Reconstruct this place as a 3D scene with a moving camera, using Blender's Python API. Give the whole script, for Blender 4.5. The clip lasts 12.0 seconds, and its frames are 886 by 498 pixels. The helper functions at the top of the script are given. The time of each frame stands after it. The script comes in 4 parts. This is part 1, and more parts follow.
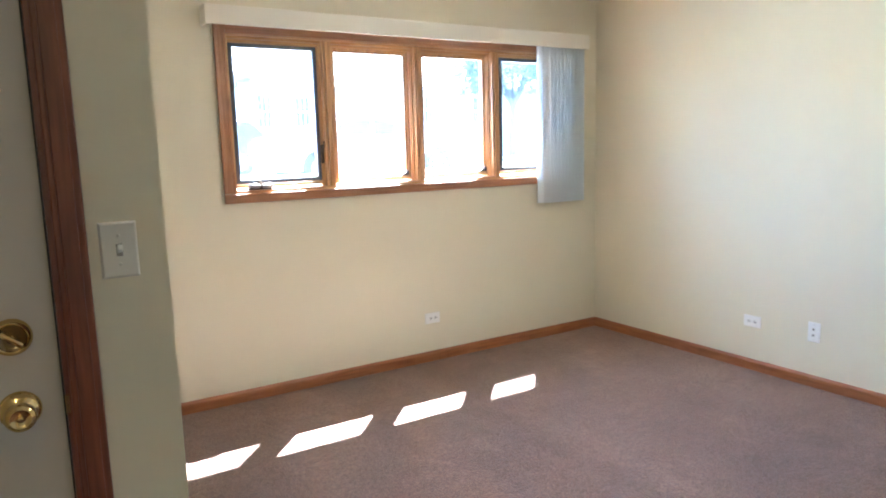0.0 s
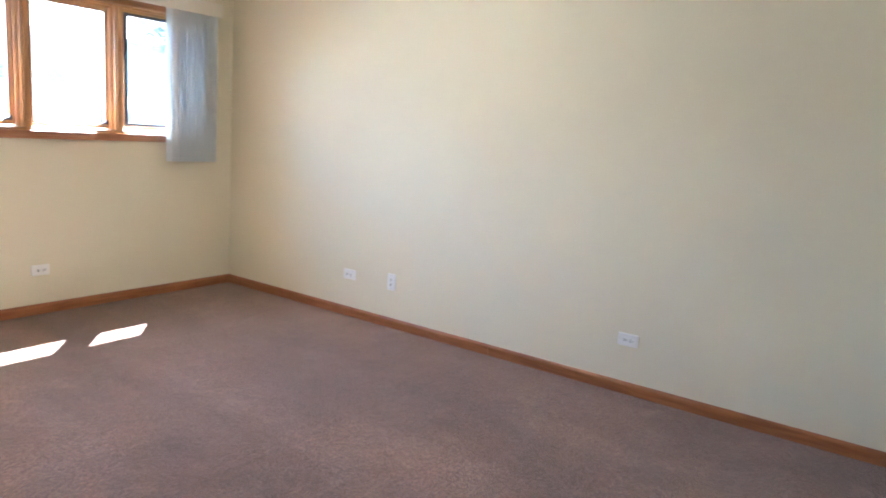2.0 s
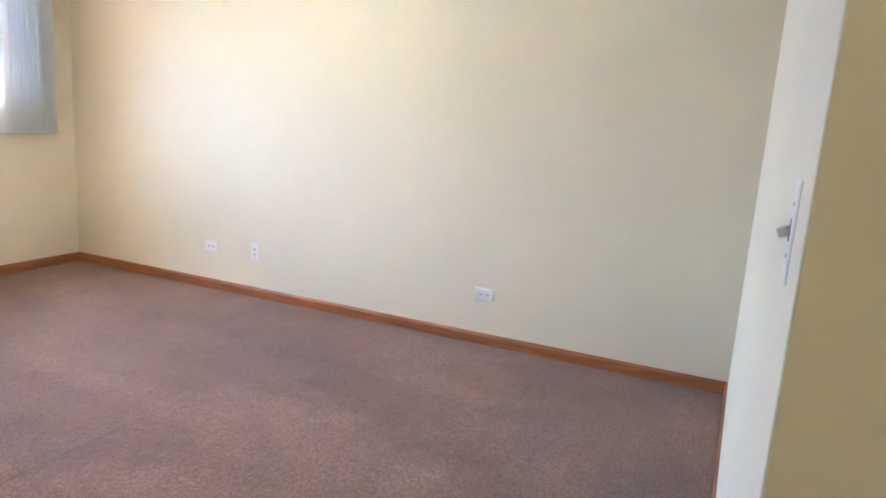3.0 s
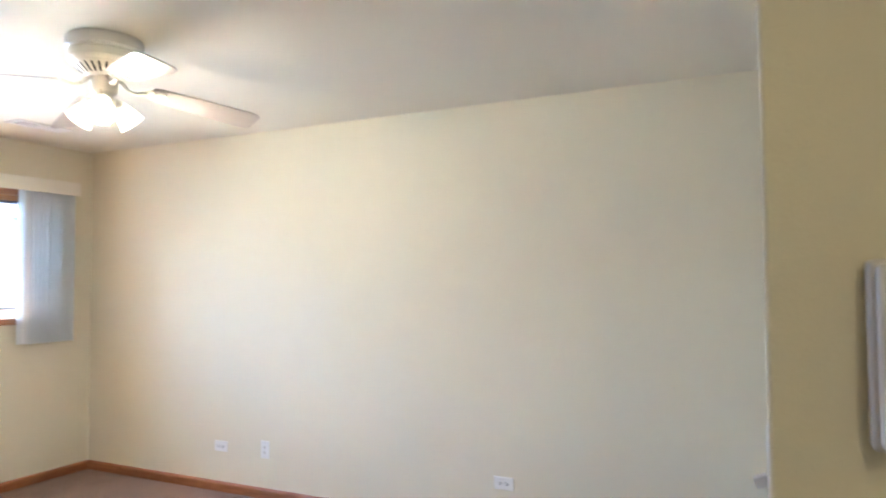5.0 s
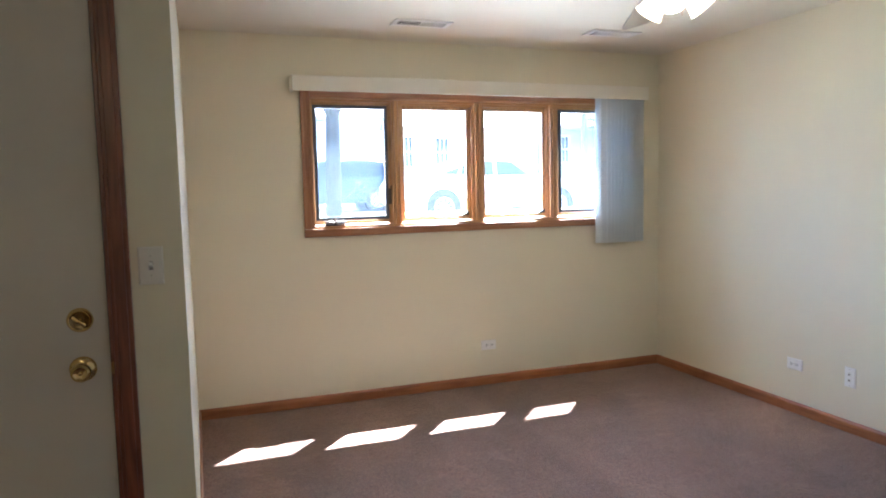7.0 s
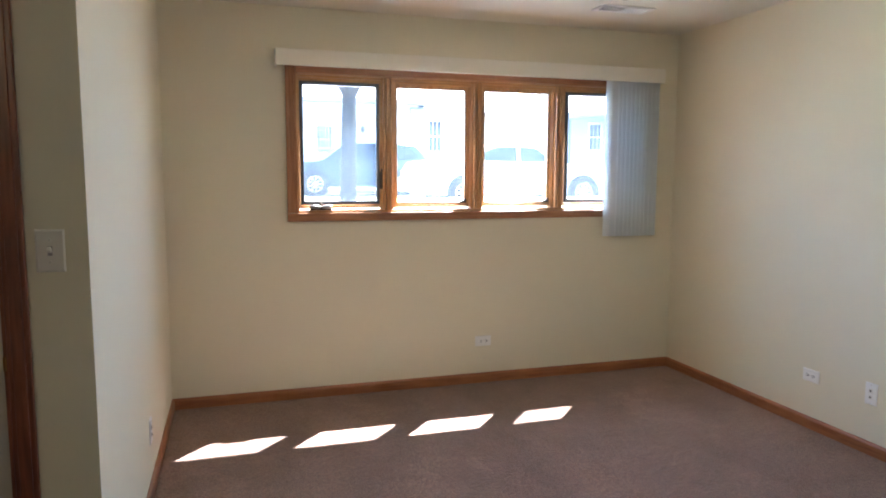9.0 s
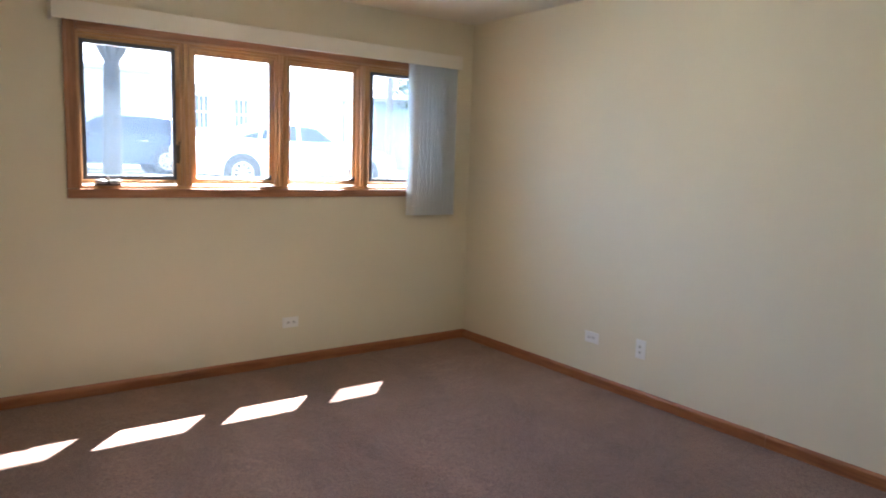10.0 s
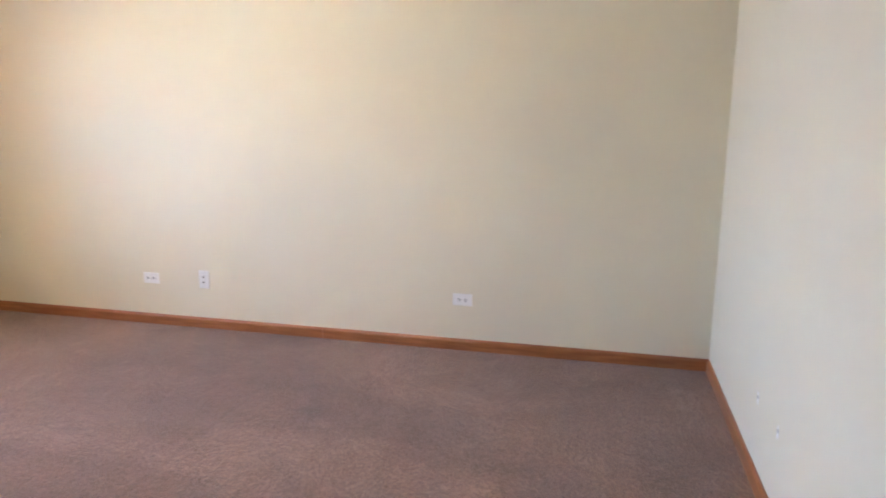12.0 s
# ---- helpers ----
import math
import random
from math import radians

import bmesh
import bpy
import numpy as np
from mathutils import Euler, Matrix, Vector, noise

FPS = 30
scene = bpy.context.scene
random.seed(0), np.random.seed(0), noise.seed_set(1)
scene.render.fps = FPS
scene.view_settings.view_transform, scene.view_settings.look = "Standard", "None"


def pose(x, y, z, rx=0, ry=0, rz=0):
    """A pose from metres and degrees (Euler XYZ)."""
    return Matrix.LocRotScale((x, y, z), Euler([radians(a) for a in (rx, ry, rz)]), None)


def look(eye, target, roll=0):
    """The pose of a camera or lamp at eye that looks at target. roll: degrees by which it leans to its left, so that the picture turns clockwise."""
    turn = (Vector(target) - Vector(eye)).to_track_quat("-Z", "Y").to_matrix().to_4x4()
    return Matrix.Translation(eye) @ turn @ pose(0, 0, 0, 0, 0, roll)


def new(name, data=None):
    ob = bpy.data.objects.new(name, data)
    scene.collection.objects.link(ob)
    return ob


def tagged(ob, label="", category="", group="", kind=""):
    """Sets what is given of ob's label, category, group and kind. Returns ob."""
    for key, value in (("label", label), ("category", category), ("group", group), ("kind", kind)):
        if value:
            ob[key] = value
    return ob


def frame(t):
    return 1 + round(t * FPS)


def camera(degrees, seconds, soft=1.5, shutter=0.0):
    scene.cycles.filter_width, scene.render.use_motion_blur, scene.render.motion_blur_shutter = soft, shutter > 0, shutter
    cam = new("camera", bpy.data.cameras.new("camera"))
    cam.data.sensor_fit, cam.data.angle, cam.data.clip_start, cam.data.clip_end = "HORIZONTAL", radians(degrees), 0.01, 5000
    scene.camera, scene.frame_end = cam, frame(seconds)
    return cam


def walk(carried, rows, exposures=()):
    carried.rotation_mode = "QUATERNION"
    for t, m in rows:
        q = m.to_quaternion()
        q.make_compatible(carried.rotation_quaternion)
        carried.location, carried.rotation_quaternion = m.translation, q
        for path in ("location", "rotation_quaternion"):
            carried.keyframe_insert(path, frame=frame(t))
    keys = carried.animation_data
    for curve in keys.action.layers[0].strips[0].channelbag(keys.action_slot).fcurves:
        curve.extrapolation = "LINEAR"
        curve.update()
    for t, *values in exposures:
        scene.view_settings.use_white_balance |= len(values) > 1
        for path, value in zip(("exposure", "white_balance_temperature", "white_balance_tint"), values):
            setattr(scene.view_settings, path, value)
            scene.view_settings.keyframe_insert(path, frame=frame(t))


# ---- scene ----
cam = camera(65.8, 12.0, soft=1.9, shutter=0.25)
PATH = [
    (0, (-3.769, -3.821, 1.413), (-2.722, -2.142, 1.12), -1.6),
    (0.5, (-3.777, -3.999, 1.403), (-2.785, -2.282, 1.146), -0.2),
    (1, (-3.723, -4.24, 1.368), (-2.597, -2.618, 1.048), 1.1),
    (1.5, (-3.657, -4.424, 1.36), (-2.203, -3.099, 0.999), 4.0),
    (2, (-3.588, -4.599, 1.37), (-1.963, -3.485, 1.027), 4.0),
    (2.5, (-3.59, -4.71, 1.345), (-1.836, -3.821, 0.98), 3.7),
    (2.7, (-3.648, -4.725, 1.341), (-1.863, -3.919, 0.938), 3.8),
    (4.3, (-3.74, -4.736, 1.404), (-1.898, -3.987, 1.187), 1.2),
    (4.5, (-3.711, -4.746, 1.422), (-1.858, -3.999, 1.339), 0.8),
    (4.7, (-3.677, -4.762, 1.433), (-1.822, -4.014, 1.445), 0.3),
    (5, (-3.609, -4.793, 1.446), (-1.81, -3.923, 1.53), -0.4),
    (5.5, (-3.55, -4.786, 1.466), (-2.061, -3.455, 1.566), 0.3),
    (6, (-3.57, -4.762, 1.446), (-2.437, -3.114, 1.444), -0.2),
    (6.5, (-3.561, -4.704, 1.427), (-2.837, -2.845, 1.295), -1.6),
    (6.7, (-3.529, -4.633, 1.431), (-2.843, -2.762, 1.255), -1.4),
    (8.3, (-3.153, -4.407, 1.443), (-2.508, -2.52, 1.281), -0.8),
    (8.5, (-3.131, -4.393, 1.445), (-2.53, -2.494, 1.269), -0.8),
    (9, (-3.118, -4.355, 1.431), (-2.533, -2.455, 1.216), 0.2),
    (9.5, (-3.296, -4.239, 1.416), (-2.372, -2.48, 1.189), 2.5),
    (10, (-3.349, -4.247, 1.402), (-2.173, -2.649, 1.148), 1.8),
    (10.5, (-3.506, -4.299, 1.37), (-2.064, -2.939, 1.101), 2.1),
    (11, (-3.664, -4.361, 1.39), (-1.995, -3.308, 1.064), 3.3),
    (11.5, (-3.846, -4.247, 1.378), (-2.029, -3.476, 1.054), 1.5),
    (12, (-3.791, -4.184, 1.323), (-1.877, -3.734, 0.957), 0.6),
]
walk(cam, [(t, look(eye, target, roll)) for t, eye, target, roll in PATH],
     [(0, 5.3, 5200, 7), (0.5, 5.13, 5200, 8), (1.0, 4.93, 5350, 9), (1.5, 4.95, 5400, 11), (2.0, 5.24, 5450, 12), (2.5, 5.49, 5500, 14), (4.5, 5.73, 5420, 13), (5.0, 5.43, 5420, 13), (5.5, 5.03, 5420, 13), (6.0, 4.93, 5350, 12), (6.5, 4.82, 5300, 10), (8.5, 4.51, 5480, 11), (9.0, 4.46, 5550, 11), (9.5, 4.38, 5600, 10), (10.0, 4.31, 5700, 12), (10.5, 4.54, 5900, 15), (11.0, 4.9, 6050, 17), (11.5, 5.26, 5980, 17), (12, 5.39, 5850, 18)])

# ---- world, sun, large lights ----
world = bpy.data.worlds.new("sky")
scene.world = world
world.use_nodes = True
wn = world.node_tree.nodes
sky = wn.new("ShaderNodeTexSky")
sky.sky_type, sky.sun_disc = "NISHITA", False
sky.sun_elevation, sky.sun_rotation = radians(55.6), radians(41.5)
wn["Background"].inputs["Strength"].default_value = 0.08
world.node_tree.links.new(sky.outputs["Color"], wn["Background"].inputs["Color"])

sun = new("sun", bpy.data.lights.new("sun", "SUN"))
sun.data.energy, sun.data.angle, sun.data.color = 5.0, radians(0.53), (1.0, 0.965, 0.91)
sun.matrix_world = look((8.85, 10.0, 19.5), (0, 0, 0))

# daylight of the high sky falling in at the window opening
daylight = new("window_daylight", bpy.data.lights.new("window_daylight", "AREA"))
daylight.data.shape, daylight.data.size, daylight.data.size_y = "RECTANGLE", 2.2, 0.74
daylight.data.energy, daylight.data.color = 1.8, (0.43, 0.64, 1.0)
daylight.data.spread = radians(115)
daylight.matrix_world = look((-1.56, 0.34, 1.72), (-1.62, -1.0, 1.22))


# ---- materials ----
def socket(node, name, value):
    node.inputs[name].default_value = value


def mat(name, colour, rough=0.5, metal=0.0, vary=0.12, scale=6.0, grain=0.0, grain_scale=200.0, stretch=(1, 1, 1), spec=0.5, tint=None):
    """A painted or plain surface: broad blotches, fine grain relief."""
    m = bpy.data.materials.new(name)
    m.use_nodes = True
    nt = m.node_tree
    b = nt.nodes["Principled BSDF"]
    socket(b, "Roughness", rough)
    socket(b, "Metallic", metal)
    socket(b, "Specular IOR Level", spec)
    tc = nt.nodes.new("ShaderNodeTexCoord")
    mp = nt.nodes.new("ShaderNodeMapping")
    mp.inputs["Scale"].default_value = stretch
    nt.links.new(tc.outputs["Object"], mp.inputs["Vector"])
    n1 = nt.nodes.new("ShaderNodeTexNoise")
    socket(n1, "Scale", scale)
    socket(n1, "Detail", 6.0)
    nt.links.new(mp.outputs[0], n1.inputs["Vector"])
    ramp = nt.nodes.new("ShaderNodeMix")
    ramp.data_type = "RGBA"
    c = Vector(colour)
    lo = Vector(tint) if tint else c * (1 - vary)
    hi = c * (1 + vary * 0.6)
    ramp.inputs["A"].default_value = (*lo, 1)
    ramp.inputs["B"].default_value = (*[min(v, 1.0) for v in hi], 1)
    nt.links.new(n1.outputs["Fac"], ramp.inputs["Factor"])
    nt.links.new(ramp.outputs["Result"], b.inputs["Base Color"])
    if grain:
        n2 = nt.nodes.new("ShaderNodeTexNoise")
        socket(n2, "Scale", grain_scale)
        socket(n2, "Detail", 4.0)
        nt.links.new(mp.outputs[0], n2.inputs["Vector"])
        bp = nt.nodes.new("ShaderNodeBump")
        socket(bp, "Strength", grain)
        socket(bp, "Distance", 0.002)
        nt.links.new(n2.outputs["Fac"], bp.inputs["Height"])
        nt.links.new(bp.outputs["Normal"], b.inputs["Normal"])
    return m


def wood(name, light, dark, along, rough=0.38):
    """Varnished oak, grain running along one axis."""
    m = bpy.data.materials.new(name)
    m.use_nodes = True
    nt = m.node_tree
    b = nt.nodes["Principled BSDF"]
    socket(b, "Roughness", rough)
    socket(b, "Coat Weight", 0.25)
    socket(b, "Coat Roughness", 0.25)
    tc = nt.nodes.new("ShaderNodeTexCoord")
    mp = nt.nodes.new("ShaderNodeMapping")
    mp.inputs["Scale"].default_value = [0.07 if a == along else 1.0 for a in "xyz"]
    nt.links.new(tc.outputs["Object"], mp.inputs["Vector"])
    n1 = nt.nodes.new("ShaderNodeTexNoise")
    socket(n1, "Scale", 55.0)
    socket(n1, "Detail", 8.0)
    socket(n1, "Distortion", 0.6)
    nt.links.new(mp.outputs[0], n1.inputs["Vector"])
    n2 = nt.nodes.new("ShaderNodeTexNoise")
    socket(n2, "Scale", 260.0)
    socket(n2, "Detail", 3.0)
    nt.links.new(mp.outputs[0], n2.inputs["Vector"])
    n3 = nt.nodes.new("ShaderNodeTexNoise")
    socket(n3, "Scale", 2.5)
    nt.links.new(tc.outputs["Object"], n3.inputs["Vector"])
    mr = nt.nodes.new("ShaderNodeValToRGB")
    mr.color_ramp.elements[0].position, mr.color_ramp.elements[0].color = 0.36, (*dark, 1)
    mr.color_ramp.elements[1].position, mr.color_ramp.elements[1].color = 0.66, (*light, 1)
    nt.links.new(n1.outputs["Fac"], mr.inputs["Fac"])
    mx = nt.nodes.new("ShaderNodeMix")
    mx.data_type, mx.blend_type = "RGBA", "MULTIPLY"
    socket(mx, "Factor", 0.55)
    nt.links.new(mr.outputs["Color"], mx.inputs["A"])
    m2 = nt.nodes.new("ShaderNodeMapRange")
    socket(m2, "From Min", 0.3)
    socket(m2, "From Max", 0.7)
    socket(m2, "To Min", 0.75)
    socket(m2, "To Max", 1.12)
    nt.links.new(n3.outputs["Fac"], m2.inputs["Value"])
    nt.links.new(m2.outputs["Result"], mx.inputs["B"])
    nt.links.new(mx.outputs["Result"], b.inputs["Base Color"])
    bp = nt.nodes.new("ShaderNodeBump")
    socket(bp, "Strength", 0.25)
    socket(bp, "Distance", 0.001)
    nt.links.new(n2.outputs["Fac"], bp.inputs["Height"])
    nt.links.new(bp.outputs["Normal"], b.inputs["Normal"])
    return m


def carpet_material():
    m = bpy.data.materials.new("carpet")
    m.use_nodes = True
    nt = m.node_tree
    b = nt.nodes["Principled BSDF"]
    socket(b, "Roughness", 0.95)
    socket(b, "Specular IOR Level", 0.1)
    socket(b, "Sheen Weight", 0.4)
    socket(b, "Sheen Tint", (0.95, 0.78, 0.68, 1))
    socket(b, "Sheen Roughness", 0.5)
    tc = nt.nodes.new("ShaderNodeTexCoord")

    def noise_at(scale, detail, stretch=(1, 1, 1), turn=0.0, distort=0.0):
        mp = nt.nodes.new("ShaderNodeMapping")
        mp.inputs["Scale"].default_value = stretch
        mp.inputs["Rotation"].default_value = (0, 0, radians(turn))
        nt.links.new(tc.outputs["Object"], mp.inputs["Vector"])
        n = nt.nodes.new("ShaderNodeTexNoise")
        socket(n, "Scale", scale)
        socket(n, "Detail", detail)
        socket(n, "Distortion", distort)
        nt.links.new(mp.outputs[0], n.inputs["Vector"])
        return n.outputs["Fac"]

    def tufts(scale):
        wob = nt.nodes.new("ShaderNodeTexNoise")
        socket(wob, "Scale", 90.0)
        nt.links.new(tc.outputs["Object"], wob.inputs["Vector"])
        mixed = nt.nodes.new("ShaderNodeMix")
        mixed.data_type, mixed.blend_type = "RGBA", "ADD"
        socket(mixed, "Factor", 0.012)
        nt.links.new(tc.outputs["Object"], mixed.inputs["A"])
        nt.links.new(wob.outputs["Color"], mixed.inputs["B"])
        v = nt.nodes.new("ShaderNodeTexVoronoi")
        socket(v, "Scale", float(scale))
        nt.links.new(mixed.outputs["Result"], v.inputs["Vector"])
        sep2 = nt.nodes.new("ShaderNodeSeparateColor")
        nt.links.new(v.outputs["Color"], sep2.inputs[0])
        return v.outputs["Distance"], sep2.outputs[0]

    def ranged(fac, a, b2, lo, hi):
        r = nt.nodes.new("ShaderNodeMapRange")
        socket(r, "From Min", a)
        socket(r, "From Max", b2)
        socket(r, "To Min", lo)
        socket(r, "To Max", hi)
        nt.links.new(fac, r.inputs["Value"])
        return r.outputs["Result"]

    def times(a, b2):
        n = nt.nodes.new("ShaderNodeMath")
        n.operation = "MULTIPLY"
        nt.links.new(a, n.inputs[0])
        nt.links.new(b2, n.inputs[1])
        return n.outputs[0]

    brushed = ranged(noise_at(1.3, 4, (1.0, 0.5, 1), 20, 0.8), 0.38, 0.62, 0.78, 1.18)
    tracks = ranged(noise_at(2.0, 2, (0.2, 1.7, 1), 6, 0.15), 0.40, 0.60, 0.95, 1.04)
    strokes = ranged(noise_at(3.4, 2, (0.3, 2.4, 1), -3, 0.1), 0.46, 0.54, 0.97, 1.03)
    clumps = ranged(noise_at(60, 4), 0.32, 0.68, 0.80, 1.18)
    fibres = ranged(noise_at(230, 3), 0.3, 0.7, 0.72, 1.28)
    spots = ranged(noise_at(4.5, 6, (1, 1, 1), 0, 1.2), 0.57, 0.66, 1.0, 1.18)
    worn = ranged(noise_at(2.6, 6, (1, 0.7, 1), 35, 0.6), 0.53, 0.64, 1.0, 0.82)
    gap, shade_of = tufts(125)
    yarn = times(ranged(gap, 0.05, 0.75, 1.12, 0.80), ranged(shade_of, 0.0, 1.0, 0.66, 1.34))
    total = times(times(times(brushed, spots), times(tracks, worn)), times(times(clumps, strokes), times(fibres, yarn)))
    # the seam where two widths of carpet meet
    sep = nt.nodes.new("ShaderNodeSeparateXYZ")
    nt.links.new(tc.outputs["Object"], sep.inputs[0])
    off = nt.nodes.new("ShaderNodeMath")
    off.operation = "ADD"
    socket(off, 1, 2.56)
    nt.links.new(sep.outputs["Y"], off.inputs[0])
    ab = nt.nodes.new("ShaderNodeMath")
    ab.operation = "ABSOLUTE"
    nt.links.new(off.outputs[0], ab.inputs[0])
    seam = ranged(ab.outputs[0], 0.002, 0.026, 0.84, 1.0)
    # the pile of the further width lies the other way
    laid = ranged(off.outputs[0], -0.02, 0.0, 1.05, 1.0)
    total = times(times(total, seam), laid)
    mx = nt.nodes.new("ShaderNodeMix")
    mx.data_type, mx.blend_type = "RGBA", "MULTIPLY"
    socket(mx, "Factor", 1.0)
    mx.inputs["A"].default_value = (*CARPET, 1)
    nt.links.new(total, mx.inputs["B"])
    nt.links.new(mx.outputs["Result"], b.inputs["Base Color"])
    bp = nt.nodes.new("ShaderNodeBump")
    socket(bp, "Strength", 0.7)
    socket(bp, "Distance", 0.006)
    nt.links.new(ranged(noise_at(260, 3), 0.25, 0.75, 0.0, 1.0), bp.inputs["Height"])
    nt.links.new(bp.outputs["Normal"], b.inputs["Normal"])
    return m


def thin(name, colour, opacity, gloss=0.0, veil=0.0, veil_colour=(0.9, 0.95, 1)):
    """A thin clear sheet: window glass with a painted glare veil, or a fly screen."""
    m = bpy.data.materials.new(name)
    m.use_nodes = True
    nt = m.node_tree
    nt.nodes.remove(nt.nodes["Principled BSDF"])
    out = nt.nodes["Material Output"]
    tr = nt.nodes.new("ShaderNodeBsdfTransparent")
    tr.inputs["Color"].default_value = (0.96, 0.98, 0.98, 1) if not opacity else (1, 1, 1, 1)
    last = tr.outputs[0]

    def over(fac, shader):
        nonlocal last
        mx = nt.nodes.new("ShaderNodeMixShader")
        if isinstance(fac, float):
            mx.inputs[0].default_value = fac
        else:
            nt.links.new(fac, mx.inputs[0])
        nt.links.new(last, mx.inputs[1])
        nt.links.new(shader.outputs[0], mx.inputs[2])
        last = mx.outputs[0]

    if opacity:
        df = nt.nodes.new("ShaderNodeBsdfDiffuse")
        df.inputs["Color"].default_value = (*colour, 1)
        over(opacity, df)
    if veil:
        tl = nt.nodes.new("ShaderNodeBsdfTranslucent")
        tl.inputs["Color"].default_value = (*veil_colour, 1)
        tc = nt.nodes.new("ShaderNodeTexCoord")
        n = nt.nodes.new("ShaderNodeTexNoise")
        socket(n, "Scale", 4.0)
        socket(n, "Detail", 5.0)
        nt.links.new(tc.outputs["Object"], n.inputs["Vector"])
        r = nt.nodes.new("ShaderNodeMapRange")
        socket(r, "To Min", veil * 0.5)
        socket(r, "To Max", veil * 1.5)
        nt.links.new(n.outputs["Fac"], r.inputs["Value"])
        over(r.outputs["Result"], tl)
    if gloss:
        gl = nt.nodes.new("ShaderNodeBsdfGlossy")
        gl.inputs["Roughness"].default_value = 0.02
        fr = nt.nodes.new("ShaderNodeFresnel")
        socket(fr, "IOR", 1.45)
        over(fr.outputs[0], gl)
    nt.links.new(last, out.inputs["Surface"])
    return m


CARPET = (0.214, 0.128, 0.093)
PAINT = mat("cream_wall_paint", (0.735, 0.68, 0.525), 0.85, vary=0.035, scale=1.3, grain=0.12, grain_scale=240, spec=0.12)
CEILING = mat("ceiling_paint", (0.73, 0.69, 0.59), 0.8, vary=0.03, scale=1.5, grain=0.2, grain_scale=180, spec=0.2)
CARPET_MAT = carpet_material()
WOOD_X = wood("oak_trim_along_x", (0.39, 0.150, 0.052), (0.27, 0.095, 0.033), "x")
WOOD_Y = wood("oak_trim_along_y", (0.39, 0.150, 0.052), (0.27, 0.095, 0.033), "y")
WOOD_Z = wood("oak_trim_upright", (0.39, 0.150, 0.052), (0.27, 0.095, 0.033), "z")
CASE_X = wood("window_casing_along_x", (0.44, 0.205, 0.085), (0.29, 0.125, 0.05), "x")
CASE_Z = wood("window_casing_upright", (0.44, 0.205, 0.085), (0.29, 0.125, 0.05), "z")
SASH_X = wood("golden_sash_along_x", (0.60, 0.335, 0.13), (0.42, 0.205, 0.075), "x")
SASH_Z = wood("golden_sash_upright", (0.60, 0.335, 0.13), (0.42, 0.205, 0.075), "z")
CASING_Z = wood("dark_door_casing_upright", (0.25, 0.080, 0.036), (0.13, 0.038, 0.018), "z", 0.3)
CASING_X = wood("dark_door_casing_along_x", (0.25, 0.080, 0.036), (0.13, 0.038, 0.018), "x", 0.3)
DOOR_PAINT = mat("door_paint", (0.60, 0.54, 0.465), 0.45, vary=0.05, scale=2, grain=0.05, grain_scale=90)
BRASS = mat("brass", (0.68, 0.49, 0.21), 0.07, 1.0, vary=0.15, scale=30)
BRASS_DARK = mat("brass_dark_reflection", (0.20, 0.14, 0.07), 0.16, 1.0, vary=0.3, scale=60)
DARK = mat("dark_slot", (0.02, 0.02, 0.02), 0.6, vary=0.1)
PLATE = mat("white_plate", (0.82, 0.81, 0.78), 0.35, vary=0.03, scale=20)
PLATE_AGED = mat("aged_white_plate", (0.72, 0.69, 0.63), 0.4, vary=0.05, scale=20)
PLATE_PAINTED = mat("painted_over_plate", (0.72, 0.69, 0.62), 0.55, vary=0.04, scale=20)
TORN_AND_SLOT = mat("torn_plaster_and_slot_shade", (0.30, 0.29, 0.28), 0.9, vary=0.3, scale=80)
SCREW = mat("screw", (0.6, 0.58, 0.53), 0.35, 0.7, vary=0.1, scale=50)
VALANCE = mat("valance_vinyl", (0.76, 0.72, 0.62), 0.5, vary=0.03, scale=5)
SCREEN_FRAME = mat("screen_frame_grey", (0.10, 0.105, 0.12), 0.5, vary=0.15, scale=10)
BRONZE = mat("bronze_hardware", (0.10, 0.075, 0.055), 0.35, 0.6, vary=0.2, scale=40)
CHROME = mat("crank_metal", (0.42, 0.41, 0.39), 0.28, 0.9, vary=0.2, scale=40)
FAN_WHITE = mat("fan_white_enamel", (0.76, 0.73, 0.66), 0.3, vary=0.05, scale=12)
BLADE = mat("fan_blade_laminate", (0.46, 0.42, 0.39), 0.32, vary=0.08, scale=4, stretch=(1, 6, 1))
VENT = mat("vent_enamel", (0.74, 0.73, 0.69), 0.4, vary=0.05, scale=12)
VENT_DARK = mat("vent_inside", (0.06, 0.06, 0.06), 0.7, vary=0.1)
INTERCOM_BODY = mat("intercom_plastic", (0.66, 0.61, 0.55), 0.4, vary=0.04, scale=12)
INTERCOM_FACE = mat("intercom_face", (0.50, 0.53, 0.40), 0.3, 0.3, vary=0.05, scale=12)
# the glass carries a faint bluish layer imitating glare over the view
GLASS = thin("window_glass", (1, 1, 1), 0.0, gloss=1.0, veil=0.015, veil_colour=(0.70, 0.86, 1.0))
SCREEN = thin("fly_screen", (0.26, 0.32, 0.40), 0.22)


def blind_material():
    m = mat("blind_vinyl", (0.88, 0.89, 0.88), 0.45, vary=0.05, scale=3, stretch=(1, 1, 0.1))
    nt = m.node_tree
    b = nt.nodes["Principled BSDF"]
    tl = nt.nodes.new("ShaderNodeBsdfTranslucent")
    tl.inputs["Color"].default_value = (0.80, 0.85, 0.88, 1)
    mx = nt.nodes.new("ShaderNodeMixShader")
    mx.inputs[0].default_value = 0.5
    nt.links.new(b.outputs[0], mx.inputs[1])
    nt.links.new(tl.outputs[0], mx.inputs[2])
    nt.links.new(mx.outputs[0], nt.nodes["Material Output"].inputs["Surface"])
    return m


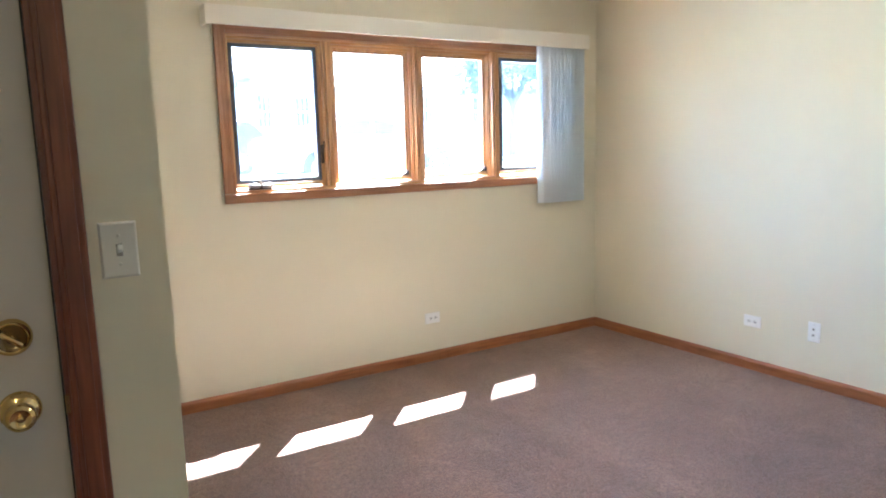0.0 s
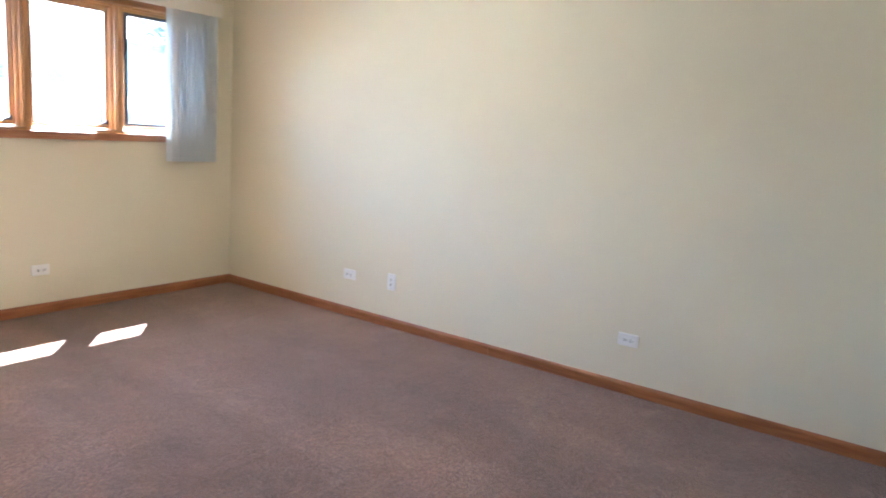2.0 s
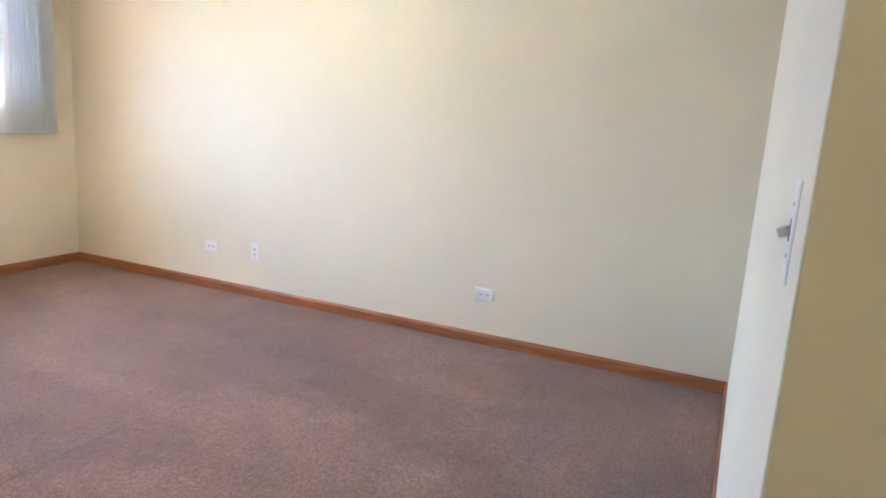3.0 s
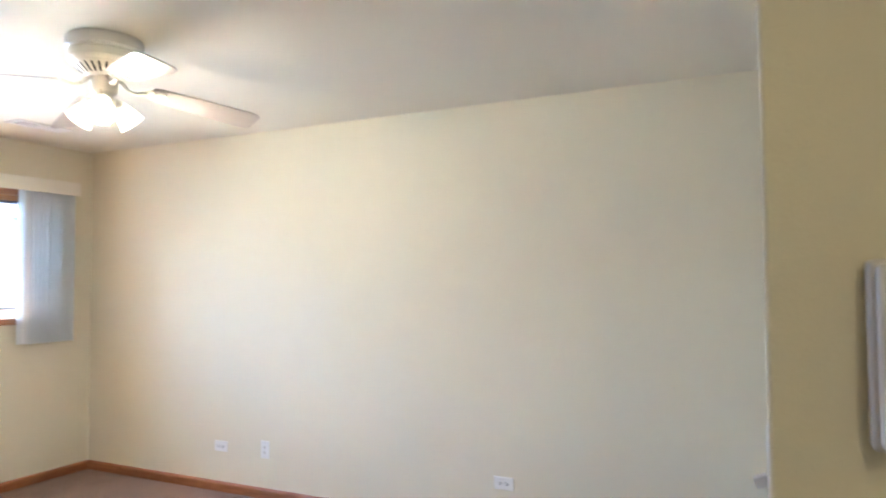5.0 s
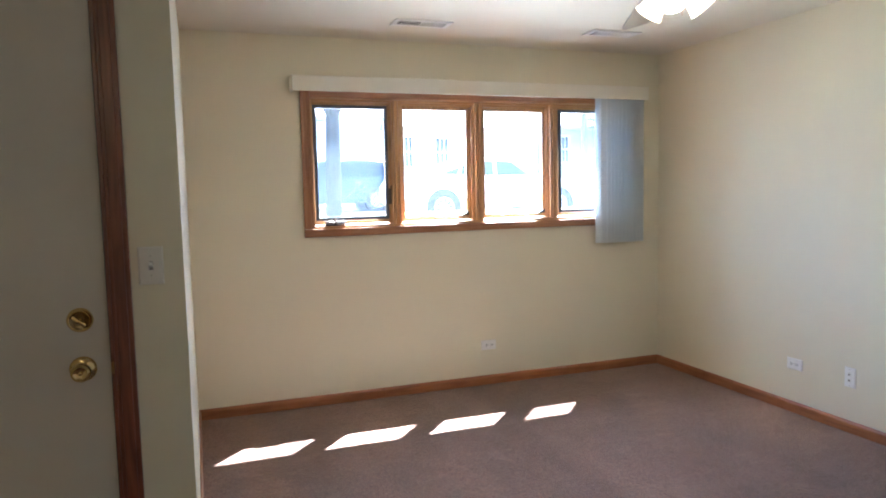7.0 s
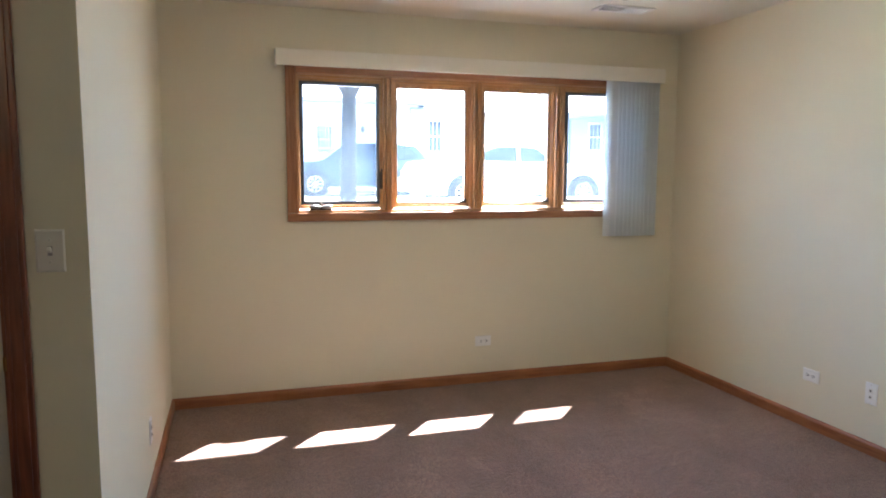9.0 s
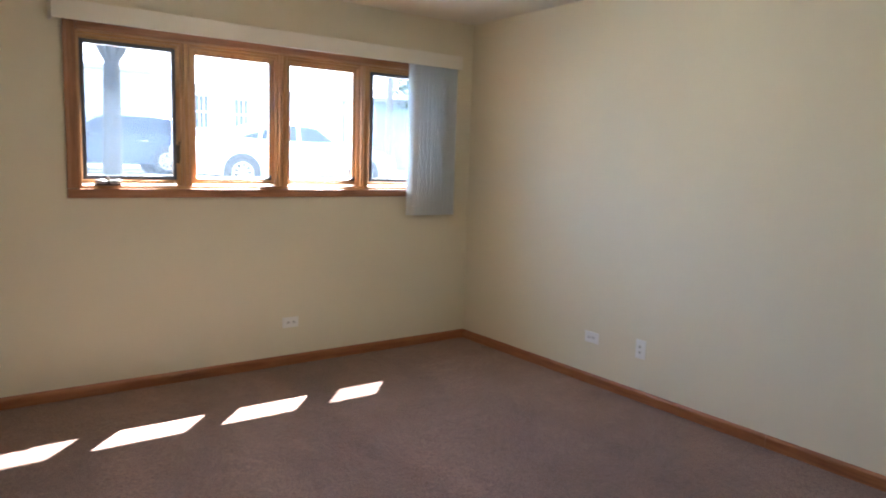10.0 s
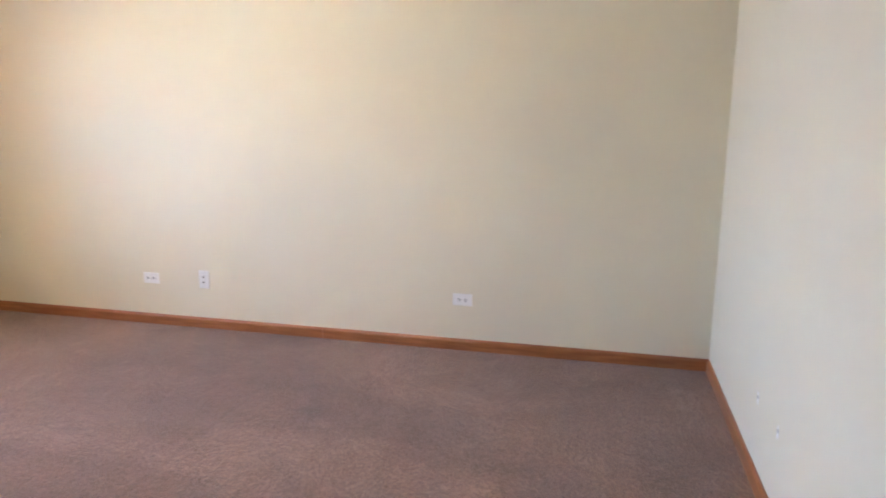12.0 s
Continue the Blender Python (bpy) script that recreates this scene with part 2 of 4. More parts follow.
BLIND = blind_material()


def glowing(name, colour, strength):
    m = bpy.data.materials.new(name)
    m.use_nodes = True
    b = m.node_tree.nodes["Principled BSDF"]
    socket(b, "Base Color", (0.9, 0.88, 0.82, 1))
    socket(b, "Roughness", 0.3)
    socket(b, "Emission Color", (*colour, 1))
    socket(b, "Emission Strength", strength)
    return m


SHADE = glowing("lit_frosted_glass", (1.0, 0.88, 0.74), 0.010)
_nt = SHADE.node_tree
_tl = _nt.nodes.new("ShaderNodeBsdfTranslucent")
_tl.inputs["Color"].default_value = (0.95, 0.90, 0.80, 1)
_mx = _nt.nodes.new("ShaderNodeMixShader")
_mx.inputs[0].default_value = 0.24
_nt.links.new(_nt.nodes["Principled BSDF"].outputs[0], _mx.inputs[1])
_nt.links.new(_tl.outputs[0], _mx.inputs[2])
_nt.links.new(_mx.outputs[0], _nt.nodes["Material Output"].inputs["Surface"])
BULB = glowing("lit_bulb", (1.0, 0.82, 0.58), 0.4)


# ---- mesh helpers ----
def box(bm, x0, x1, y0, y1, z0, z1, bevel=0.0, seg=2):
    made = bmesh.ops.create_cube(bm, size=1.0)["verts"]
    for v in made:
        v.co = (x0 + (v.co.x + 0.5) * (x1 - x0), y0 + (v.co.y + 0.5) * (y1 - y0), z0 + (v.co.z + 0.5) * (z1 - z0))
    if bevel:
        edges = list({e for v in made for e in v.link_edges})
        bmesh.ops.bevel(bm, geom=edges, offset=bevel, segments=seg, affect="EDGES", profile=0.5)
    return bm


def lathe(bm, profile, seg=32, m=None):
    """Turned shape from (radius, height) pairs about z, laid at pose m."""
    m = m or Matrix.Identity(4)
    rings = []
    for r, z in profile:
        if r < 1e-5:
            rings.append([bm.verts.new(m @ Vector((0, 0, z)))])
        else:
            rings.append([bm.verts.new(m @ Vector((r * math.cos(2 * math.pi * k / seg), r * math.sin(2 * math.pi * k / seg), z))) for k in range(seg)])
    for a, b in zip(rings, rings[1:]):
        for k in range(seg):
            va = [a[k % len(a)], a[(k + 1) % seg % len(a)]]
            vb = [b[k % len(b)], b[(k + 1) % seg % len(b)]]
            loop = []
            for v in (va[0], va[1], vb[1], vb[0]):
                if v not in loop:
                    loop.append(v)
            if len(loop) > 2:
                try:
                    bm.faces.new(loop)
                except ValueError:
                    pass
    return bm


def prism(bm, outline, depth, m=None, bevel=0.0):
    """A flat outline of (u, v) pairs in the xy plane, raised by depth along z, laid at pose m."""
    m = m or Matrix.Identity(4)
    low = [bm.verts.new(m @ Vector((u, v, 0))) for u, v in outline]
    high = [bm.verts.new(m @ Vector((u, v, depth))) for u, v in outline]
    n = len(outline)
    faces = [bm.faces.new(low[::-1]), bm.faces.new(high)]
    faces += [bm.faces.new((low[k], low[(k + 1) % n], high[(k + 1) % n], high[k])) for k in range(n)]
    if bevel:
        edges = list({e for f in faces[:2] for e in f.edges})
        bmesh.ops.bevel(bm, geom=edges, offset=bevel, segments=2, affect="EDGES", profile=0.5)
    return bm


def tube(bm, points, radius, seg=10):
    """A round bar through points; radius may be a number or one per point."""
    pts = [Vector(p) for p in points]
    rad = radius if isinstance(radius, (list, tuple)) else [radius] * len(pts)
    rings = []
    for k, p in enumerate(pts):
        d = (pts[min(k + 1, len(pts) - 1)] - pts[max(k - 1, 0)]).normalized()
        q = d.to_track_quat("Z", "Y").to_matrix()
        rings.append([bm.verts.new(p + q @ Vector((rad[k] * math.cos(2 * math.pi * s / seg), rad[k] * math.sin(2 * math.pi * s / seg), 0))) for s in range(seg)])
    for a, b in zip(rings, rings[1:]):
        for s in range(seg):
            bm.faces.new((a[s], a[(s + 1) % seg], b[(s + 1) % seg], b[s]))
    bm.faces.new(rings[0][::-1])
    bm.faces.new(rings[-1])
    return bm


def part(name, bm, material, parent=None, label="", smooth=False, at=None):
    """Links a bmesh as one mesh object, under a thing or part if one is given."""
    bmesh.ops.recalc_face_normals(bm, faces=bm.faces)
    me = bpy.data.meshes.new(name)
    bm.to_mesh(me)
    bm.free()
    me.materials.append(material)
    if smooth:
        me.shade_smooth()
        me.set_sharp_from_angle(angle=radians(38))
    ob = new(name, me)
    if at is not None:
        ob.matrix_basis = at
    if parent is not None:
        ob.parent = parent
    if label:
        ob["label"] = label
    return ob


def thing(name, at, label, category, group="", kind=""):
    ob = new(name)
    ob.empty_display_size = 0.1
    ob.matrix_basis = at
    return tagged(ob, label, category, group, kind)


def B():
    return bmesh.new()


# ---- structure ----
ROOM_W, ROOM_D, H = 3.500, 4.785, 2.44    # room from x = -3.500 to 0, y = -4.785 to 0
HALL_X, DOOR_Y = -2.98, -2.27              # hall side wall and entrance wall
WEST, SOUTH = -4.82, -6.4
WX0, WX1, WZ0, WZ1 = -2.735, -0.345, 1.185, 2.06   # window opening

tagged(part("floor", box(B(), WEST - 0.15, 0.15, SOUTH - 0.15, 0.18, -0.12, 0.0), CARPET_MAT),
       "mauve-brown cut-pile carpet with brushed marks and a seam", "carpet", kind="structure")
tagged(part("ceiling", box(B(), WEST - 0.15, 0.15, SOUTH - 0.15, 0.18, H, H + 0.12), CEILING),
       "smooth off-white painted ceiling", "ceiling", kind="structure")

bm = B()
T = 0.18
box(bm, -ROOM_W - 0.12, WX0, 0, T, 0, H)
box(bm, WX1, 0.15, 0, T, 0, H)
box(bm, WX0, WX1, 0, T, 0, WZ0)
box(bm, WX0, WX1, 0, T, WZ1, H)
tagged(part("wall_north", bm, PAINT), "cream painted wall with a wide window opening", "wall", kind="structure")
tagged(part("wall_east", box(B(), 0, 0.15, -ROOM_D, 0, 0, H), PAINT), "plain cream painted long wall", "wall", kind="structure")
tagged(part("wall_south", box(B(), HALL_X, 0.15, SOUTH, -ROOM_D, 0, H, 0.004), PAINT), "cream painted wall with an outside corner at the hall", "wall", kind="structure")
tagged(part("wall_west", box(B(), -ROOM_W - 0.12, -ROOM_W, DOOR_Y + 0.14, 0, 0, H), PAINT), "cream painted side wall ending at the entrance", "wall", kind="structure")

DX0, DX1, DZ = -4.636, -3.716, 2.13
bm = B()
box(bm, DX1, -ROOM_W, DOOR_Y, DOOR_Y + 0.14, 0, H)
box(bm, WEST, DX0, DOOR_Y, DOOR_Y + 0.14, 0, H)
box(bm, DX0, DX1, DOOR_Y, DOOR_Y + 0.14, DZ, H)
tagged(part("wall_entrance", bm, PAINT), "cream painted entrance wall around the door", "wall", kind="structure")
tagged(part("wall_hall_west", box(B(), WEST - 0.15, WEST, SOUTH, DOOR_Y + 0.14, 0, H), PAINT), "plain cream painted hall wall", "wall", kind="structure")
tagged(part("wall_hall_south", box(B(), WEST - 0.15, 0.15, SOUTH - 0.15, SOUTH, 0, H), PAINT), "plain cream painted hall end wall", "wall", kind="structure")

# overhanging eave above the window
tagged(part("eave", box(B(), -6.0, 2.0, T, 0.535, 2.62, 2.74, 0.01), VALANCE), "white painted eave soffit above the window", "eave", kind="structure")


def baseboard(name, p0, p1, inward, material):
    """A skirting board of 68 mm with an eased top, from p0 to p1."""
    a, b, n = Vector((*p0, 0)), Vector((*p1, 0)), Vector((*inward, 0))
    shape = [(0.0, 0.0), (0.013, 0.0), (0.013, 0.046), (0.0115, 0.056), (0.007, 0.063), (0.005, 0.068), (0.0, 0.068)]
    bm = B()
    ends = [[bm.verts.new(p + n * u + Vector((0, 0, v))) for u, v in shape] for p in (a, b)]
    k = len(shape)
    bm.faces.new(ends[0])
    bm.faces.new(ends[1][::-1])
    for s in range(k):
        bm.faces.new((ends[0][s], ends[0][(s + 1) % k], ends[1][(s + 1) % k], ends[1][s]))
    return tagged(part(name, bm, material), "varnished oak baseboard along the wall", "baseboard", kind="structure")


baseboard("baseboard", (-ROOM_W, 0), (0, 0), (0, -1), WOOD_X)
baseboard("baseboard", (0, -0.013), (0, -2.538), (-1, 0), WOOD_Y)
baseboard("baseboard", (0, -2.541), (0, -ROOM_D), (-1, 0), WOOD_Y)
baseboard("baseboard", (-0.013, -ROOM_D), (HALL_X, -ROOM_D), (0, 1), WOOD_X)
baseboard("baseboard", (-ROOM_W, -0.013), (-ROOM_W, DOOR_Y), (1, 0), WOOD_Y)
baseboard("baseboard", (HALL_X, -ROOM_D), (HALL_X, SOUTH), (-1, 0), WOOD_Y)
baseboard("baseboard", (-ROOM_W, DOOR_Y), (-3.652, DOOR_Y), (0, -1), WOOD_X)
baseboard("baseboard", (WEST, DOOR_Y), (WEST, SOUTH), (1, 0), WOOD_Y)
baseboard("baseboard", (WEST, SOUTH), (HALL_X, SOUTH), (0, 1), WOOD_X)


# ---- window ----
def window():
    w = thing("window_1", pose(-1.54, 0, WZ0), "four-light oak window with two screened casements", "window", kind="structure")
    ox, oz = 1.54, -WZ0

    def bar(name, x0, x1, y0, y1, z0, z1, material, parent=w, bevel=0.003, label=""):
        return part(name, box(B(), x0 + ox, x1 + ox, y0, y1, z0 + oz, z1 + oz, bevel), material, parent, label)

    # casing round the opening: flat board, raised outer bead, inner step
    c0, c1, cz0, cz1 = -2.79, -0.29, 1.138, 2.105
    for a, b in ((c0, -2.728), (-0.352, c1)):
        left = a == c0
        up = bar("casing", a, b, -0.016, -0.001, 1.192, cz1, CASE_Z)
        bar("outer_bead", a if left else b - 0.016, a + 0.016 if left else b, -0.025, -0.0158, 1.193, cz1 - 0.001, CASE_Z, up)
        bar("inner_bead", b - 0.014 if left else a, b if left else a + 0.014, -0.0195, -0.0158, 1.193, 2.049, CASE_Z, up)
    head = bar("head_casing", -2.727, -0.353, -0.016, -0.001, 2.050, cz1, CASE_X)
    bar("outer_bead", -2.773, -0.307, -0.025, -0.0158, cz1 - 0.016, cz1, CASE_X, head)
    bar("inner_bead", -2.727, -0.353, -0.0195, -0.0158, 2.050, 2.063, CASE_X, head)
    bar("stool", c0, c1, -0.022, -0.001, cz0, 1.190, CASE_X)
    # jamb boards lining the opening, stepped
    bar("jamb", WX0 + 0.001, WX0 + 0.020, 0.0, 0.150, 1.206, 2.045, SASH_Z)
    bar("jamb", WX1 - 0.020, WX1 - 0.001, 0.0, 0.150, 1.206, 2.045, SASH_Z)
    bar("head_jamb", WX0 + 0.001, WX1 - 0.001, 0.0, 0.150, 2.045, 2.059, SASH_X)
    bar("head_stop", WX0 + 0.02, WX1 - 0.02, 0.022, 0.110, 2.030, 2.0455, SASH_X)
    bar("head_stop", WX0 + 0.02, WX1 - 0.02, 0.038, 0.0555, 2.014, 2.0305, SASH_X)
    bar("head_filler", WX0 + 0.02, WX1 - 0.02, 0.0556, 0.110, 2.020, 2.0302, SASH_X)
    bar("sill", WX0 + 0.001, WX1 - 0.001, 0.0, 0.175, 1.186, 1.206, SASH_X, label="sunlit oak window sill")
    # lights, left to right
    lights = ((-2.692, -2.208), (-2.075, -1.605), (-1.464, -0.993), (-0.860, -0.388))
    for mid in (-2.1475, -1.530, -0.9305):
        bar("mullion", mid - 0.030, mid + 0.030, 0.018, 0.150, 1.2065, 2.0452, SASH_Z, bevel=0.004)
        for e in (-1, 1):
            for q, yy in ((0.0355, 0.030), (0.0415, 0.040)):
                bar("mullion_stop", mid + e * q - 0.0054, mid + e * q + 0.0054, yy, 0.0555, 1.2065, 2.032, SASH_Z, bevel=0.002)
        bar("mullion_cover", mid - 0.013, mid + 0.013, -0.008, 0.0178, 1.2065, 2.040, SASH_Z, bevel=0.003)
        for e in (-1, 1):
            bar("mullion_bead", mid + e * 0.023 - 0.0045, mid + e * 0.023 + 0.0045, 0.000, 0.0179, 1.2065, 2.040, SASH_Z, bevel=0.002)
    for k, (x0, x1) in enumerate(lights):
        gz0, gz1 = 1.248, 1.992
        s = part("sash", sash_mesh(x0 + ox, x1 + ox, gz0 + oz, gz1 + oz), SASH_Z, w)
        part("pane", box(B(), x0 - 0.008 + ox, x1 + 0.008 + ox, 0.0795, 0.0835, gz0 - 0.008 + oz, gz1 + 0.008 + oz), GLASS, s, "clear glass with a pale glare veil").visible_shadow = False
        if k in (0, 3):
            f = part("screen_frame", frame_mesh(x0 - 0.010 + ox, x1 + 0.010 + ox, gz0 - 0.006 + oz, gz1 + 0.016 + oz, 0.036, 0.052, 0.021), SCREEN_FRAME, w, "dark grey fly screen frame")
            part("screen_mesh", box(B(), x0 + 0.004 + ox, x1 - 0.004 + ox, 0.0455, 0.0465, gz0 + 0.008 + oz, gz1 + 0.008 + oz), SCREEN, f)
            for t in (0.35, 0.7):
                z = gz0 + (gz1 - gz0) * t
                part("screen_clip", box(B(), x0 - 0.006 + ox, x0 + 0.004 + ox, 0.034, 0.0398, z - 0.02 + oz, z + 0.02 + oz, 0.002), BRONZE, f)
            # lever lock on the jamb
            lx = x1 + 0.018
            lk = part("sash_lock", box(B(), lx - 0.010 + ox, lx + 0.010 + ox, 0.026, 0.0335, 1.34 + oz, 1.45 + oz, 0.003), BRONZE, w)
            part("lever", tube(B(), [(lx + ox, 0.030, 1.40 + oz), (lx + ox, 0.012, 1.43 + oz), (lx + ox, 0.004, 1.47 + oz)], [0.007, 0.006, 0.005]), BRONZE, lk)
        else:
            part("corner_catch", prism(B(), [(0, 0), (-0.05, 0), (-0.045, 0.010), (-0.018, 0.018), (-0.010, 0.03), (0, 0.03)], 0.012, pose(x1 + 0.004 + ox, 0.052, gz0 - 0.004 + oz, 90)), BRONZE, w)
    # folding crank operator
    cx, cz = -2.583, 1.222
    op = part("crank", prism(B(), [(-0.070, 0), (0.070, 0), (0.066, 0.012), (0.03, 0.020), (-0.03, 0.020), (-0.066, 0.012)], 0.034, pose(cx + ox, 0.034, 1.207 + oz, 90), 0.003), BRONZE, w, "folding metal crank handle", True)
    part("crank_hub", lathe(B(), [(0, 0), (0.020, 0), (0.020, 0.012), (0.014, 0.026), (0.010, 0.040), (0, 0.042)], 18, pose(cx + ox, 0.004, cz + oz - 0.002, -18)), BRONZE, op, smooth=True)
    for side, tilt in ((-1, 6), (1, -4)):
        part("crank_arm", lathe(B(), [(0, 0), (0.009, 0.004), (0.0125, 0.018), (0.0135, 0.038), (0.012, 0.056), (0.007, 0.066), (0, 0.068)], 16, pose(cx + ox + 0.004 * side, -0.008, cz + oz + 0.004, 0, 90 * side + tilt)), CHROME, op, "bright metal folding arm", True)
    part("crank_knob", lathe(B(), [(0, 0), (0.006, 0.001), (0.008, 0.012), (0.006, 0.022), (0, 0.023)], 14, pose(cx - 0.045 + ox, -0.004, cz + oz + 0.010)), BRONZE, op, smooth=True)
    return w


def frame_mesh(x0, x1, z0, z1, y0, y1, wide):
    bm = B()
    box(bm, x0, x0 + wide, y0, y1, z0, z1, 0.002)
    box(bm, x1 - wide, x1, y0, y1, z0, z1, 0.002)
    box(bm, x0 + wide, x1 - wide, y0, y1, z0, z0 + wide, 0.002)
    box(bm, x0 + wide, x1 - wide, y0, y1, z1 - wide, z1, 0.002)
    return bm


def sash_mesh(x0, x1, z0, z1):
    """A wooden sash whose rails step down to the glass."""
    bm = B()
    for grow, y0, y1, wide in ((0.030, 0.056, 0.105, 0.018), (0.014, 0.064, 0.100, 0.016)):
        a, b, c, d = x0 - grow, x1 + grow, z0 - grow, z1 + grow
        box(bm, a, a + wide, y0, y1, c, d, 0.003)
        box(bm, b - wide, b, y0, y1, c, d, 0.003)
        box(bm, a + wide - 0.001, b - wide + 0.001, y0 + 0.001, y1 - 0.001, c, c + wide, 0.003)
        box(bm, a + wide - 0.001, b - wide + 0.001, y0 + 0.001, y1 - 0.001, d - wide, d, 0.003)
    return bm


window()


# ---- vertical blind ----
def vertical_blind():
    v = thing("vertical_blind", pose(-1.515, 0, 2.076), "vertical blind with slats drawn aside under a cream valance", "blind")
    part("valance", box(B(), -1.335, 1.335, -0.118, -0.106, 0.0, 0.098, 0.003), VALANCE, v, "cream vinyl valance board")
    for s in (-1, 1):
        a = 1.335 * s
        part("valance_return", box(B(), min(a, a - 0.012 * s), max(a, a - 0.012 * s), -0.106, -0.002, 0.0, 0.098, 0.003), VALANCE, v)
    part("headrail", box(B(), -1.31, 1.31, -0.085, -0.045, 0.035, 0.075, 0.004), PLATE, v)
    rng = random.Random(4)
    n = 22
    for k in range(n):
        x = 0.948 if k == 0 else 0.930 + k * 0.0166
        turn = -14 if k == 0 else -58 + (9 if k % 2 else -9) + rng.uniform(-6, 6)
        bm = B()
        cols = []
        for s in range(7):
            u = (s / 6 - 0.5) * 0.089
            bow = 0.011 * (1 - (u / 0.0445) ** 2)
            cols.append([bm.verts.new((u, bow + d, z)) for d in (0.0, 0.0012) for z in (-1.074, 0.03)])
        for a, b in zip(cols, cols[1:]):
            for p, q in ((0, 1), (3, 2), (1, 3), (2, 0)):
                bm.faces.new((a[p], b[p], b[q], a[q]))
        for c in (cols[0], cols[-1]):
            bm.faces.new((c[0], c[1], c[3], c[2]))
        part("slat", bm, BLIND, v, smooth=True, at=pose(x, -0.062 + rng.uniform(-0.006, 0.006), 0, 0, 0, turn))
    return v


vertical_blind()


# ---- entrance door ----
def entrance_door():
    d = thing("door_1", pose(DX0, DOOR_Y, 0), "closed putty-white flush entrance door with brass locks", "door", kind="structure")
    wide = DX1 - DX0
    part("leaf", box(B(), 0.006, wide - 0.006, 0.012, 0.056, 0.008, DZ - 0.006, 0.002), DOOR_PAINT, d)
    part("casing", casing_mesh(wide + 0.006, wide + 0.064, 0, DZ + 0.070), CASING_Z, d, "dark reddish varnished wood casing")
    part("casing", casing_mesh(-0.076, -0.006, 0, DZ + 0.070), CASING_Z, d, "dark reddish varnished wood casing")
    part("head_casing", box(B(), -0.0058, wide + 0.0058, -0.018, -0.001, DZ + 0.001, DZ + 0.070, 0.004), CASING_X, d)
    part("jamb", box(B(), wide - 0.004, wide + 0.012, -0.012, 0.135, 0, DZ + 0.0, 0.001), CASING_Z, d)
    part("jamb", box(B(), -0.012, 0.004, -0.012, 0.135, 0, DZ, 0.001), CASING_Z, d)
    part("weather_strip", box(B(), wide - 0.0075, wide - 0.0042, 0.004, 0.05, 0.01, DZ - 0.01), DARK, d)
    kx = -3.80 - DX0
    at_bolt, at_knob = pose(kx, 0.0118, 1.068, 90), pose(kx, 0.0118, 0.918, 90)
    dead = part("deadbolt", lathe(B(), [(0.0, 0.0), (0.037, 0.0), (0.037, 0.005), (0.034, 0.012), (0.0295, 0.0165), (0.027, 0.0155), (0.026, 0.0135)], 40, at_bolt), BRASS, d, "brass deadbolt with thumb turn", True)
    # polished face: its reflection of the dark hall is put into the colour
    part("dished_face", lathe(B(), [(0.0262, 0.0134), (0.020, 0.0105), (0.010, 0.0095), (0.0, 0.0095)], 36, at_bolt), BRASS_DARK, dead, "dished brass face coloured dark like the hall it mirrors", True)
    part("thumb_turn", box(B(), -0.023, 0.023, -0.0055, 0.0055, 0.0098, 0.034, 0.004), BRASS, dead, smooth=True, at=at_bolt @ pose(0, 0, 0, 0, 0, -40))
    part("turn_boss", lathe(B(), [(0, 0.009), (0.010, 0.009), (0.009, 0.020), (0.006, 0.024), (0, 0.0245)], 20, at_bolt), BRASS, dead, smooth=True)
    rose = part("rosette", lathe(B(), [(0, 0.0), (0.0385, 0.0), (0.0385, 0.003), (0.035, 0.009), (0.027, 0.0125), (0.017, 0.0145), (0.0135, 0.018), (0.013, 0.030), (0, 0.030)], 40, at_knob), BRASS, d, "polished brass rosette", True)
    part("knob", lathe(B(), [(0.012, 0.026), (0.015, 0.030), (0.024, 0.036), (0.0285, 0.046), (0.0285, 0.053), (0.0245, 0.061), (0.019, 0.0645), (0.0165, 0.0630), (0.0085, 0.0600), (0.005, 0.0605), (0, 0.0605)], 40, at_knob), BRASS, rose, "polished brass door knob", True)
    part("lock_button", lathe(B(), [(0, 0.0604), (0.005, 0.0604), (0.005, 0.0665), (0, 0.0675)], 12, pose(kx, 0.0118, 0.918, 90)), BRASS, rose, smooth=True)
    part("rose_hole", lathe(B(), [(0, 0.0), (0.0035, 0.0), (0.003, 0.001), (0, 0.001)], 12, pose(kx + 0.002, 0.0022, 0.945, 90)), DARK, rose)
    part("strike_plate", box(B(), wide - 0.0055, wide + 0.003, -0.0135, 0.004, 0.899, 0.937, 0.001), BRASS, d)
    return d


def casing_mesh(x0, x1, z0, z1):
    bm = B()
    box(bm, x0, x1, -0.016, -0.001, z0, z1, 0.004)
    box(bm, x0 + 0.012, x1 - 0.014, -0.020, -0.0158, z0, z1, 0.003)
    return bm


entrance_door()


# ---- wall plates ----
def plate_mesh(w, h, d=0.006):
    bm = B()
    i = 0.005
    rings = []
    for g, y in ((0, -0.0003), (0.0002, -0.0012), (i * 0.7, -d * 0.88), (i, -d)):
        a, b = w / 2 - g, h / 2 - g
        rings.append([bm.verts.new(p) for p in ((-a, y, -b), (a, y, -b), (a, y, b), (-a, y, b))])
    for p, q in zip(rings, rings[1:]):
        for k in range(4):
            bm.faces.new((p[k], p[(k + 1) % 4], q[(k + 1) % 4], q[k]))
    bm.faces.new(rings[0])
    bm.faces.new(rings[-1])
    return bm


